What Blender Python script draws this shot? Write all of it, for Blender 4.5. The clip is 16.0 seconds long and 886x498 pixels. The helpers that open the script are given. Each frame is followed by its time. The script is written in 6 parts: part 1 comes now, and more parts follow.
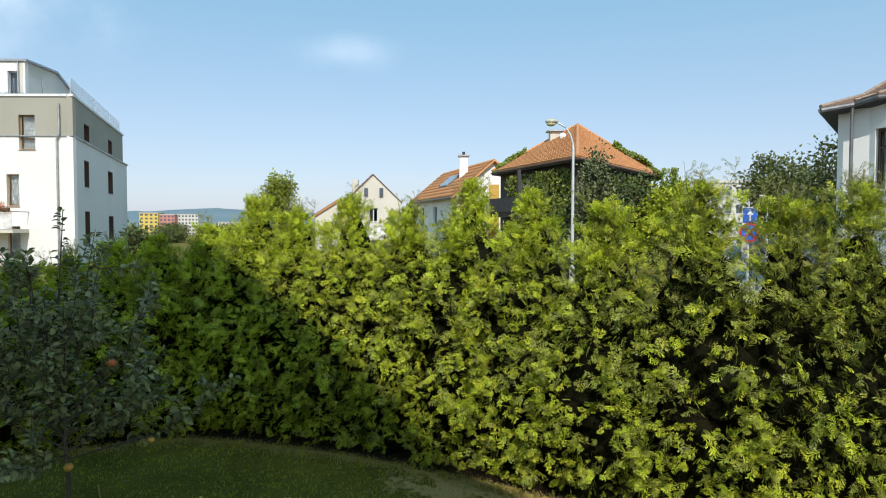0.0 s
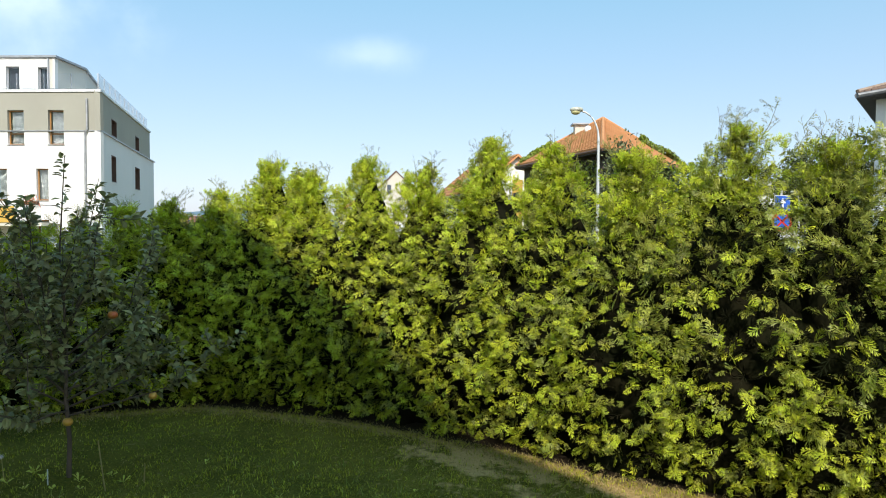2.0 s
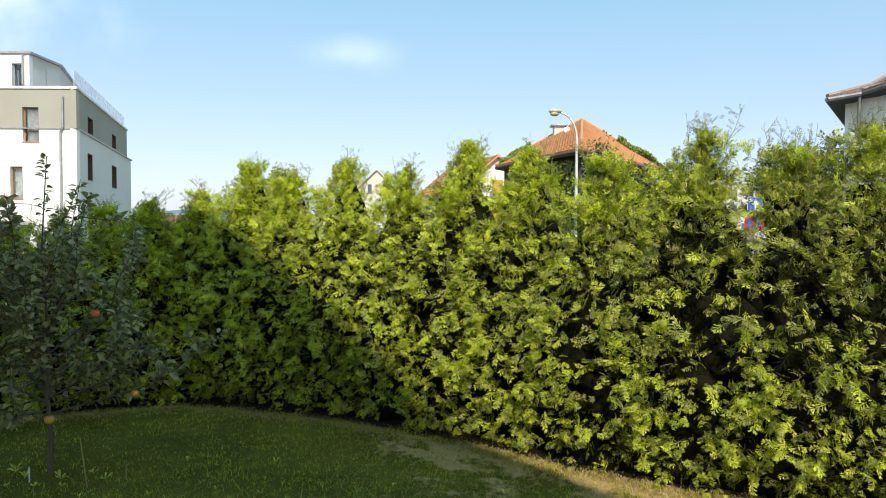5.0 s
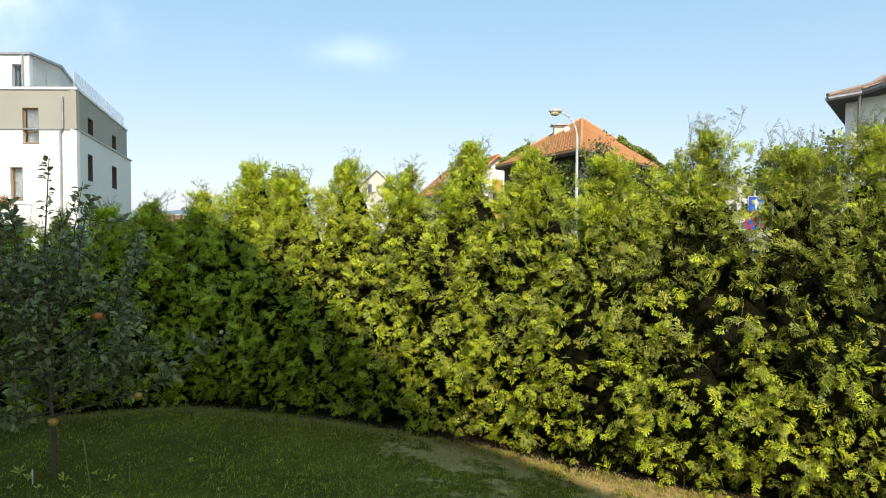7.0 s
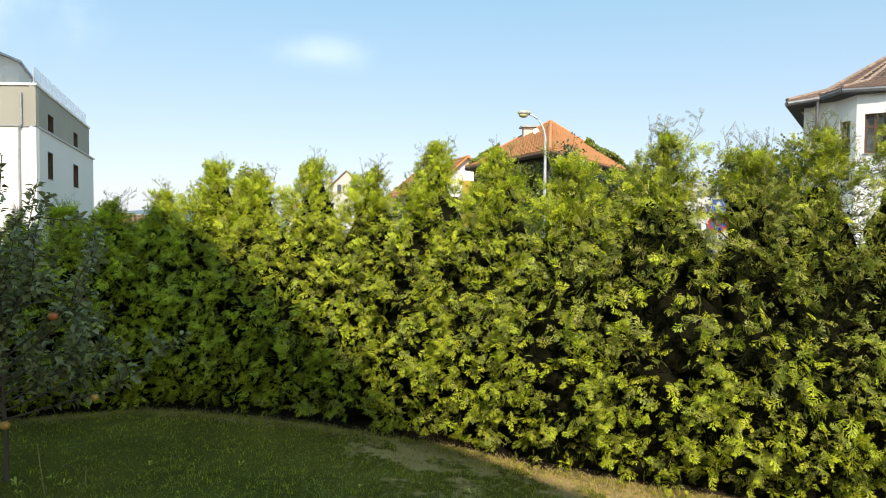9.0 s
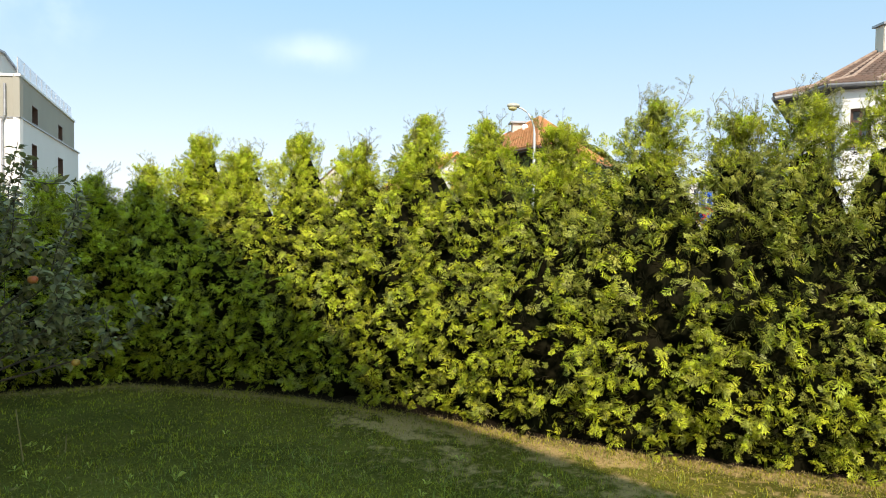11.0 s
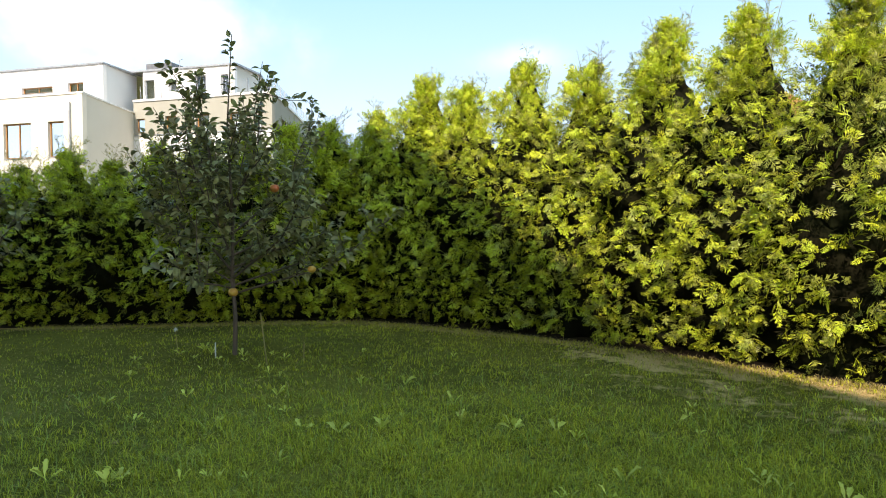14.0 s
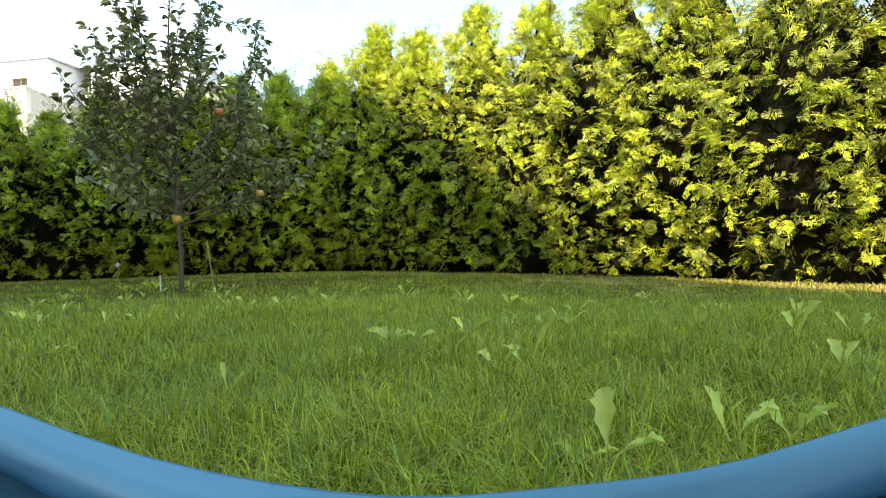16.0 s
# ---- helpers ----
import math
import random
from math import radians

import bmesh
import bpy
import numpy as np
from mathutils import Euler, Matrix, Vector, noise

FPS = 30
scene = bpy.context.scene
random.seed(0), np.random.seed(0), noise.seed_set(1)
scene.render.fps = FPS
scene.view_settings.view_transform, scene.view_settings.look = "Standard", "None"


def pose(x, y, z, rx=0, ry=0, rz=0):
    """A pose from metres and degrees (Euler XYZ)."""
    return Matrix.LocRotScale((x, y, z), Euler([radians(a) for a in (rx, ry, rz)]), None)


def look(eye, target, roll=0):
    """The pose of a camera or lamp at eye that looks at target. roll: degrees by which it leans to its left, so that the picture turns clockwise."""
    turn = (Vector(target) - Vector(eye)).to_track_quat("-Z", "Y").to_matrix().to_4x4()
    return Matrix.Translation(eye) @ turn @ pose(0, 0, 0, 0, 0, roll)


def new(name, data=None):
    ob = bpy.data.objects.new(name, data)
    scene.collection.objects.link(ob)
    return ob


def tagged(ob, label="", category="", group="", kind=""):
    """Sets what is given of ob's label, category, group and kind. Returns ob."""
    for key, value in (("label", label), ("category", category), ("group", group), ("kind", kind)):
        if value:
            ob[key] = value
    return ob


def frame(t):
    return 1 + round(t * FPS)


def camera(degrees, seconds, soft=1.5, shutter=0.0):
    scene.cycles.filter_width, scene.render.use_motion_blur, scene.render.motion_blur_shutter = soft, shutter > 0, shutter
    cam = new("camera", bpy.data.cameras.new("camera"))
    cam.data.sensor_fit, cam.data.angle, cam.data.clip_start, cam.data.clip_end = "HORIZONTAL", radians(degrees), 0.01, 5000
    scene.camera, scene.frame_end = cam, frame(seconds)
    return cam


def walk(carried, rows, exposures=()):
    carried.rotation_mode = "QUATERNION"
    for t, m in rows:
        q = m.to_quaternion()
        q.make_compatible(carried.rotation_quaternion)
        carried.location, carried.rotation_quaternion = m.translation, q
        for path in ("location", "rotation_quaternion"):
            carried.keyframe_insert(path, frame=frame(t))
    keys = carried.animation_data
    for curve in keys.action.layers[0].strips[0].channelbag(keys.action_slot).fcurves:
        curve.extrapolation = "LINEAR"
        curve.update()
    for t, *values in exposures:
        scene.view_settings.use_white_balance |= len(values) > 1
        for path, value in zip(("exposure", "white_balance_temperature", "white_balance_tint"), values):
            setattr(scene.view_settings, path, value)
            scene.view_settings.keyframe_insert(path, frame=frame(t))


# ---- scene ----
cam = camera(69.0, 16.0, soft=1.0)
PATH = [  # seconds, x, y, z, tilt, lean, yaw
    (0, -0.000, -0.000, 2.398, 87.73, -0.09, 0.00),
    (0.5, 0.033, 0.066, 2.248, 87.79, -0.25, -0.58),
    (1, 0.052, 0.201, 2.093, 87.85, -0.29, 1.07),
    (1.5, 0.041, 0.320, 1.989, 87.86, -0.21, 1.64),
    (2, 0.062, 0.281, 1.984, 87.89, -0.22, 2.12),
    (2.5, 0.070, 0.217, 1.990, 87.86, -0.23, 1.47),
    (3, 0.080, 0.181, 1.993, 87.85, -0.22, 1.15),
    (3.5, 0.086, 0.164, 1.992, 87.89, -0.37, 0.64),
    (4, 0.088, 0.153, 1.993, 87.88, -0.36, 0.46),
    (4.2, 0.089, 0.151, 1.993, 87.88, -0.36, 0.45),
    (6.3, 0.083, 0.128, 2.002, 87.82, -0.36, 0.36),
    (6.5, 0.082, 0.129, 2.003, 87.82, -0.36, 0.37),
    (7, 0.067, 0.138, 2.010, 87.83, -0.25, 0.40),
    (7.5, 0.072, 0.169, 2.002, 87.84, -0.10, 1.85),
    (8, 0.088, 0.190, 1.996, 87.92, -0.22, 1.27),
    (8.5, 0.111, 0.155, 1.997, 87.89, -0.46, -2.09),
    (9, 0.118, 0.127, 1.998, 87.93, -0.42, -2.21),
    (9.2, 0.112, 0.116, 1.996, 87.92, -0.42, -2.25),
    (11.3, 0.128, 0.174, 1.680, 87.96, -0.95, -3.78),
    (11.5, 0.168, 0.182, 1.647, 87.96, -0.90, -4.51),
    (12, 0.088, 0.227, 1.548, 88.02, -0.80, -3.42),
    (12.5, -0.005, 0.271, 1.507, 87.86, -0.41, -2.57),
    (13, -0.110, 0.384, 1.432, 87.93, -0.12, 2.39),
    (13.5, -0.108, 0.561, 1.267, 88.38, -0.24, 9.70),
    (14, -0.106, 0.690, 0.979, 88.36, 0.25, 15.34),
    (14.5, -0.051, 0.787, 0.539, 88.46, 1.15, 11.83),
    (15, -0.069, 0.772, 0.437, 88.49, 1.45, 12.06),
    (15.5, -0.071, 0.780, 0.392, 88.56, 1.45, 11.78),
    (16, -0.069, 0.779, 0.392, 88.51, 1.45, 12.00),
]
EXPOSURE = [(0.0, 0.72, 6500, 10), (1.5, 0.96, 6600, 10), (4.0, 1.01, 6750, 11), (7.0, 1.04, 7000, 12), (9.0, 1.06, 7100, 13), (12.5, 1.32, 7300, 16), (14.0, 1.52, 7350, 17), (14.6, 1.64, 7400, 18), (15.0, 1.73, 7400, 18), (16.0, 2.20, 7400, 16)]
walk(cam, [(t, pose(x, y, z, rx, ry, rz)) for t, x, y, z, rx, ry, rz in PATH], EXPOSURE)

# ---- light: high sun behind the camera, clear sky with one small cloud ----
SUN_AZ, SUN_EL = 172.0, 42.1
SUN_DIR = Vector((math.sin(radians(SUN_AZ)) * math.cos(radians(SUN_EL)), math.cos(radians(SUN_AZ)) * math.cos(radians(SUN_EL)), math.sin(radians(SUN_EL))))
sun_data = bpy.data.lights.new("sun", "SUN")
sun_data.energy, sun_data.angle, sun_data.color = 2.55, radians(0.45), (1.0, 0.94, 0.84)
sun = new("sun", sun_data)
sun.matrix_world = look(SUN_DIR * 50, (0, 0, 0))


def sky_world():
    world = bpy.data.worlds.new("sky")
    world.use_nodes = True
    scene.world = world
    nt = world.node_tree
    nt.nodes.clear()
    n, link = nt.nodes.new, nt.links.new
    sky = n("ShaderNodeTexSky")
    sky.sky_type, sky.sun_disc = "NISHITA", False
    sky.sun_elevation, sky.sun_rotation = radians(SUN_EL), radians(SUN_AZ)
    sky.altitude, sky.air_density, sky.dust_density, sky.ozone_density = 100, 1.0, 1.0, 1.2
    co = n("ShaderNodeTexCoord")
    # one thin fair-weather cloud and a faint veil beside it, by direction
    def patch(centre, size, strength):
        sub = n("ShaderNodeVectorMath")
        sub.operation = "SUBTRACT"
        sub.inputs[1].default_value = centre
        link(co.outputs["Generated"], sub.inputs[0])
        div = n("ShaderNodeVectorMath")
        div.operation = "DIVIDE"
        div.inputs[1].default_value = size
        link(sub.outputs[0], div.inputs[0])
        ln = n("ShaderNodeVectorMath")
        ln.operation = "LENGTH"
        link(div.outputs[0], ln.inputs[0])
        nz = n("ShaderNodeTexNoise")
        nz.inputs["Scale"].default_value, nz.inputs["Detail"].default_value = 14, 5
        link(co.outputs["Generated"], nz.inputs["Vector"])
        add = n("ShaderNodeMath")
        add.operation = "MULTIPLY_ADD"
        add.inputs[1].default_value = 1.1
        link(nz.outputs["Fac"], add.inputs[0])
        link(ln.outputs["Value"], add.inputs[2])
        mr = n("ShaderNodeMapRange")
        mr.interpolation_type = "SMOOTHERSTEP"
        mr.inputs["From Min"].default_value, mr.inputs["From Max"].default_value = 1.65, 0.35
        mr.inputs["To Min"].default_value, mr.inputs["To Max"].default_value = 0, strength
        link(add.outputs[0], mr.inputs["Value"])
        return mr.outputs[0]
    haze = n("ShaderNodeMixRGB")
    haze.inputs[0].default_value = 0.68
    # summer haze: pale lavender low down, clear blue higher up
    sep = n("ShaderNodeSeparateXYZ")
    link(co.outputs["Generated"], sep.inputs[0])
    rise = n("ShaderNodeMapRange")
    rise.inputs["From Min"].default_value, rise.inputs["From Max"].default_value = 0.02, 0.42
    link(sep.outputs["Z"], rise.inputs["Value"])
    band = n("ShaderNodeMixRGB")
    band.inputs[1].default_value, band.inputs[2].default_value = (2.92, 3.36, 4.46, 1), (1.12, 3.00, 4.12, 1)
    link(rise.outputs[0], band.inputs[0])
    # unseen sky on the sun's side boosted and whitened to fill the shade
    lit = n("ShaderNodeMapRange")
    lit.interpolation_type = "SMOOTHSTEP"
    lit.inputs["From Min"].default_value, lit.inputs["From Max"].default_value = 0.50, -0.75
    link(sep.outputs["Y"], lit.inputs["Value"])
    white = n("ShaderNodeMixRGB")
    white.inputs[1].default_value, white.inputs[2].default_value = (1, 1, 1, 1), (2.35, 1.70, 1.45, 1)
    link(lit.outputs[0], white.inputs[0])
    glow = n("ShaderNodeVectorMath")
    glow.operation = "MULTIPLY"
    link(band.outputs[0], glow.inputs[0])
    link(white.outputs[0], glow.inputs[1])
    link(glow.outputs[0], haze.inputs[2])
    link(sky.outputs[0], haze.inputs[1])
    base = haze.outputs[0]
    for centre, size, strength in (((-0.150, 0.955, 0.250), (0.110, 0.4, 0.034), 0.15), ((-0.62, 0.74, 0.28), (0.24, 0.5, 0.10), 0.35)):
        mix = n("ShaderNodeMixRGB")
        mix.inputs[2].default_value = (8.6, 9.0, 9.6, 1)
        link(patch(centre, size, strength), mix.inputs[0])
        link(base, mix.inputs[1])
        base = mix.outputs[0]
    bg = n("ShaderNodeBackground")
    bg.inputs["Strength"].default_value = 0.11
    link(base, bg.inputs["Color"])
    out = n("ShaderNodeOutputWorld")
    link(bg.outputs[0], out.inputs["Surface"])


sky_world()


# ---- materials ----
def material(name, colour, rough=0.7, second=None, scale=4.0, amount=0.5, bump=0.0, bump_scale=60.0, metal=0.0, spec=0.5,
             translucent=0.0, island=0.0, hue=0.0, detail=6.0, stretch=(1, 1, 1), fine=0.12, random_obj=0.0):
    """A Principled surface: two tones blended by a broad noise, a fine grain on top, and a small relief."""
    m = bpy.data.materials.new(name)
    m.use_nodes = True
    nt = m.node_tree
    n, link = nt.nodes.new, nt.links.new
    bsdf = nt.nodes["Principled BSDF"]
    out = nt.nodes["Material Output"]
    co = n("ShaderNodeTexCoord")
    mp = n("ShaderNodeMapping")
    mp.inputs["Scale"].default_value = stretch
    link(co.outputs["Object"], mp.inputs["Vector"])
    broad, grain = n("ShaderNodeTexNoise"), n("ShaderNodeTexNoise")
    broad.inputs["Scale"].default_value, broad.inputs["Detail"].default_value = scale, detail
    grain.inputs["Scale"].default_value, grain.inputs["Detail"].default_value = bump_scale, 4
    link(mp.outputs[0], broad.inputs["Vector"])
    link(mp.outputs[0], grain.inputs["Vector"])
    ramp = n("ShaderNodeMapRange")
    ramp.inputs["From Min"].default_value, ramp.inputs["From Max"].default_value = 0.5 - 0.25 * amount, 0.5 + 0.25 * amount
    link(broad.outputs["Fac"], ramp.inputs["Value"])
    mix = n("ShaderNodeMixRGB")
    second = second or tuple(c * 0.75 for c in colour)
    mix.inputs[1].default_value, mix.inputs[2].default_value = (*colour, 1), (*second, 1)
    link(ramp.outputs[0], mix.inputs[0])
    hsv = n("ShaderNodeHueSaturation")
    link(mix.outputs[0], hsv.inputs["Color"])
    val = n("ShaderNodeMapRange")
    val.inputs["To Min"].default_value, val.inputs["To Max"].default_value = 1 - fine, 1 + fine
    link(grain.outputs["Fac"], val.inputs["Value"])
    value = val.outputs[0]
    if island or random_obj:
        src = n("ShaderNodeNewGeometry").outputs["Random Per Island"] if island else n("ShaderNodeObjectInfo").outputs["Random"]
        k = island or random_obj
        r = n("ShaderNodeMapRange")
        r.inputs["To Min"].default_value, r.inputs["To Max"].default_value = 1 - k, 1 + k
        link(src, r.inputs["Value"])
        mul = n("ShaderNodeMath")
        mul.operation = "MULTIPLY"
        link(r.outputs[0], mul.inputs[0])
        link(value, mul.inputs[1])
        value = mul.outputs[0]
        if hue:
            h = n("ShaderNodeMapRange")
            h.inputs["To Min"].default_value, h.inputs["To Max"].default_value = 0.5 - hue, 0.5 + hue
            w = n("ShaderNodeMath")
            w.operation = "FRACT"
            t = n("ShaderNodeMath")
            t.operation = "MULTIPLY"
            t.inputs[1].default_value = 7.31
            link(src, t.inputs[0])
            link(t.outputs[0], w.inputs[0])
            link(w.outputs[0], h.inputs["Value"])
            link(h.outputs[0], hsv.inputs["Hue"])
    link(value, hsv.inputs["Value"])
    link(hsv.outputs[0], bsdf.inputs["Base Color"])
    bsdf.inputs["Roughness"].default_value = rough
    bsdf.inputs["Metallic"].default_value = metal
    bsdf.inputs["Specular IOR Level"].default_value = spec
    if bump:
        b = n("ShaderNodeBump")
        b.inputs["Strength"].default_value, b.inputs["Distance"].default_value = bump, 0.02
        link(grain.outputs["Fac"], b.inputs["Height"])
        link(b.outputs[0], bsdf.inputs["Normal"])
    if translucent:
        tr = n("ShaderNodeBsdfTranslucent")
        link(hsv.outputs[0], tr.inputs["Color"])
        mx = n("ShaderNodeMixShader")
        mx.inputs[0].default_value = translucent
        link(bsdf.outputs[0], mx.inputs[1])
        link(tr.outputs[0], mx.inputs[2])
        link(mx.outputs[0], out.inputs["Surface"])
    return m


def glass_material(name, tint=(0.85, 0.9, 0.92)):
    m = bpy.data.materials.new(name)
    m.use_nodes = True
    b = m.node_tree.nodes["Principled BSDF"]
    b.inputs["Base Color"].default_value = (*tint, 1)
    b.inputs["Transmission Weight"].default_value = 1.0
    b.inputs["Roughness"].default_value = 0.02
    b.inputs["IOR"].default_value = 1.35
    return m


M_THUJA = material("thuja_foliage", (0.498, 0.568, 0.038), 0.46, (0.380, 0.434, 0.032), 2.2, 0.9, translucent=0.24, island=0.26, hue=0.016, spec=0.30, fine=0.40, bump_scale=16)
M_THUJA_OLD = material("thuja_older_foliage", (0.325, 0.355, 0.054), 0.45, (0.218, 0.240, 0.042), 2.2, 0.9, translucent=0.20, island=0.42, hue=0.016, spec=0.38, fine=0.40, bump_scale=16)
M_THUJA_YOUNG = material("thuja_young_growth", (0.530, 0.598, 0.042), 0.50, (0.408, 0.464, 0.035), 2.2, 0.9, translucent=0.36, island=0.36, hue=0.016, spec=0.24, fine=0.3, bump_scale=16)
# near-black colour stands in for the deep shade inside the hedge
M_THUJA_SHADE = material("thuja_inner_shade", (0.010, 0.013, 0.005), 0.95, (0.012, 0.010, 0.005), 3.0, 0.8, translucent=0.1, island=0.3, spec=0.05)
M_THUJA_TIP = material("thuja_shoot", (0.300, 0.320, 0.070), 0.6, (0.230, 0.210, 0.085), 2.5, 0.8, translucent=0.3, island=0.3)
M_BARK = material("bark", (0.105, 0.075, 0.052), 0.9, (0.060, 0.045, 0.034), 9, 0.8, bump=0.6, bump_scale=45, stretch=(1, 1, 0.25))
M_APPLE_BARK = material("apple_bark", (0.130, 0.090, 0.064), 0.85, (0.078, 0.055, 0.040), 9, 0.8, bump=0.6, bump_scale=45, stretch=(1, 1, 0.25))
M_APPLE_LEAF = material("apple_leaf", (0.200, 0.200, 0.066), 0.42, (0.270, 0.250, 0.105), 5, 0.7, translucent=0.26, island=0.6, hue=0.015, spec=0.45)
M_APPLE_RED = material("apple_skin_red", (0.50, 0.075, 0.030), 0.35, (0.55, 0.28, 0.05), 18, 0.8, spec=0.5)
M_APPLE_GOLD = material("apple_skin_gold", (0.55, 0.36, 0.05), 0.35, (0.50, 0.17, 0.04), 18, 0.9, spec=0.5)
M_GRASS = material("grass_blade", (0.430, 0.420, 0.036), 0.50, (0.294, 0.300, 0.028), 1.4, 0.9, translucent=0.28, island=0.56, hue=0.022, spec=0.20, fine=0.35, bump_scale=22)
M_GRASS_PALE = material("pale_grass", (0.30, 0.34, 0.07), 0.5, (0.20, 0.27, 0.03), 6, 0.9, translucent=0.3, island=0.3, hue=0.02, spec=0.4)
M_DRY = material("dry_grass", (0.46, 0.36, 0.15), 0.8, (0.30, 0.24, 0.09), 2.5, 0.9, translucent=0.2, island=0.35)
M_WEED = material("weed_leaf", (0.570, 0.585, 0.110), 0.45, (0.470, 0.500, 0.085), 8, 0.8, translucent=0.3, random_obj=0.2, spec=0.45, bump=0.3, bump_scale=30)
M_WHITE = material("white_render", (0.75, 0.73, 0.72), 0.85, (0.70, 0.685, 0.675), 0.35, 0.8, bump=0.15, bump_scale=25, fine=0.03)
M_GREYBAND = material("taupe_render", (0.35, 0.335, 0.285), 0.85, (0.32, 0.305, 0.26), 0.4, 0.8, bump=0.15, bump_scale=25, fine=0.04)
M_BEIGE = material("beige_render", (0.60, 0.57, 0.50), 0.85, (0.55, 0.52, 0.46), 0.4, 0.8, bump=0.15, bump_scale=25, fine=0.04)
M_CREAM = material("cream_render", (0.64, 0.60, 0.53), 0.9, (0.57, 0.53, 0.465), 0.5, 0.9, bump=0.2, bump_scale=20, fine=0.05)
M_OLDWHITE = material("old_white_render", (0.86, 0.86, 0.85), 0.9, (0.74, 0.735, 0.72), 0.7, 0.8, bump=0.25, bump_scale=18, fine=0.05)
M_OCHRE = material("ochre_render", (0.60, 0.38, 0.08), 0.9, (0.52, 0.32, 0.07), 0.7, 0.8)
M_DARKWALL = material("dark_brown_wall", (0.075, 0.062, 0.052), 0.9, (0.05, 0.042, 0.036), 1.2, 0.8)
M_TILE_OR = material("orange_clay_tile", (0.60, 0.275, 0.110), 0.8, (0.52, 0.225, 0.090), 1.3, 0.7, bump=0.4, bump_scale=14, fine=0.14, random_obj=0.12)
M_TILE_BR = material("weathered_clay_tile", (0.185, 0.112, 0.085), 0.85, (0.125, 0.088, 0.072), 2.2, 0.9, bump=0.4, bump_scale=16, fine=0.16, random_obj=0.28)
M_TRIM = material("grey_metal_trim", (0.42, 0.43, 0.45), 0.45, metal=0.6, fine=0.05)
M_GUTTER = material("zinc_gutter", (0.20, 0.205, 0.22), 0.55, metal=0.5, fine=0.08)
M_WOODFRAME = material("oak_window_frame", (0.36, 0.185, 0.065), 0.5, (0.28, 0.14, 0.05), 6, 0.7, stretch=(1, 1, 0.2))
M_BROWNFRAME = material("brown_window_frame", (0.115, 0.058, 0.038), 0.5, (0.085, 0.045, 0.03), 6, 0.7)
M_SOFFIT = material("dark_soffit_board", (0.060, 0.055, 0.058), 0.8, (0.045, 0.04, 0.042), 3, 0.6)
M_GLASS = glass_material("window_glass")
M_RAILCLEAR = glass_material("clear_rail_glass", (0.96, 0.98, 1.0))
M_RAILGLASS = material("hazy_rail_glass", (0.80, 0.82, 0.84), 0.2, fine=0.02)
M_RAILGLASS.node_tree.nodes["Principled BSDF"].inputs["Alpha"].default_value = 0.40
# pale colour stands in for sky reflected in the panes
M_REFLECTION_SHEET = material("pale_reflection_sheet", (0.68, 0.68, 0.66), 0.9, fine=0.05)
M_LAMP = material("galvanised_pole", (0.62, 0.63, 0.62), 0.45, (0.52, 0.53, 0.53), 2, 0.7, metal=0.35, fine=0.06)
M_LAMPHEAD = material("lamp_head_grey", (0.50, 0.50, 0.42), 0.4, fine=0.05)
M_DIFFUSER = material("lamp_diffuser", (0.62, 0.58, 0.30), 0.25, fine=0.03)
M_BLUE = material("sign_blue", (0.015, 0.10, 0.48), 0.4, fine=0.03)
M_RED = material("sign_red", (0.52, 0.02, 0.02), 0.4, fine=0.03)
M_SIGNWHITE = material("sign_white", (0.80, 0.80, 0.80), 0.4, fine=0.02)
M_FLOWER = material("balcony_flower", (0.62, 0.17, 0.08), 0.6, (0.70, 0.30, 0.18), 9, 0.8, translucent=0.2, island=0.35, hue=0.03)
M_POOL = material("blue_vinyl", (0.075, 0.205, 0.305), 0.30, (0.055, 0.165, 0.255), 7, 0.6, spec=0.6, bump=0.05, bump_scale=12, fine=0.04)
M_POOL_SEAM = material("blue_seam", (0.035, 0.120, 0.220), 0.4, (0.030, 0.100, 0.190), 9, 0.6, spec=0.5)
M_RIDGE = material("mortared_ridge", (0.36, 0.265, 0.205), 0.9, (0.20, 0.135, 0.105), 5, 0.9, bump=0.3, bump_scale=30, fine=0.15)
M_ASPHALT = material("asphalt", (0.055, 0.055, 0.057), 0.9, (0.075, 0.073, 0.07), 0.6, 0.8, bump=0.4, bump_scale=90)
M_PAVE = material("pavement_concrete", (0.36, 0.345, 0.32), 0.9, (0.30, 0.29, 0.27), 0.8, 0.8, bump=0.3, bump_scale=60)
M_FENCE = material("fence_concrete", (0.50, 0.47, 0.43), 0.9, (0.42, 0.40, 0.37), 0.6, 0.8, bump=0.2)
M_LEAF_MID = material("broadleaf", (0.150, 0.170, 0.040), 0.55, (0.095, 0.115, 0.030), 0.7, 0.8, translucent=0.25, island=0.4, hue=0.02)
M_LEAF_YEL = material("golden_leaf", (0.440, 0.470, 0.026), 0.55, (0.280, 0.330, 0.024), 1.0, 0.8, translucent=0.3, island=0.35, hue=0.015)
M_LEAF_DARK = material("dark_leaf", (0.105, 0.135, 0.036), 0.55, (0.070, 0.092, 0.028), 0.7, 0.8, translucent=0.2, island=0.4, hue=0.02)
M_SPRUCE = material("spruce_needle", (0.165, 0.185, 0.085), 0.65, (0.110, 0.130, 0.062), 1.2, 0.8, translucent=0.1, island=0.35)
M_LEAF_LIGHT = material("pale_broadleaf", (0.300, 0.330, 0.035), 0.55, (0.210, 0.250, 0.030), 0.7, 0.8, translucent=0.25, island=0.4, hue=0.02)
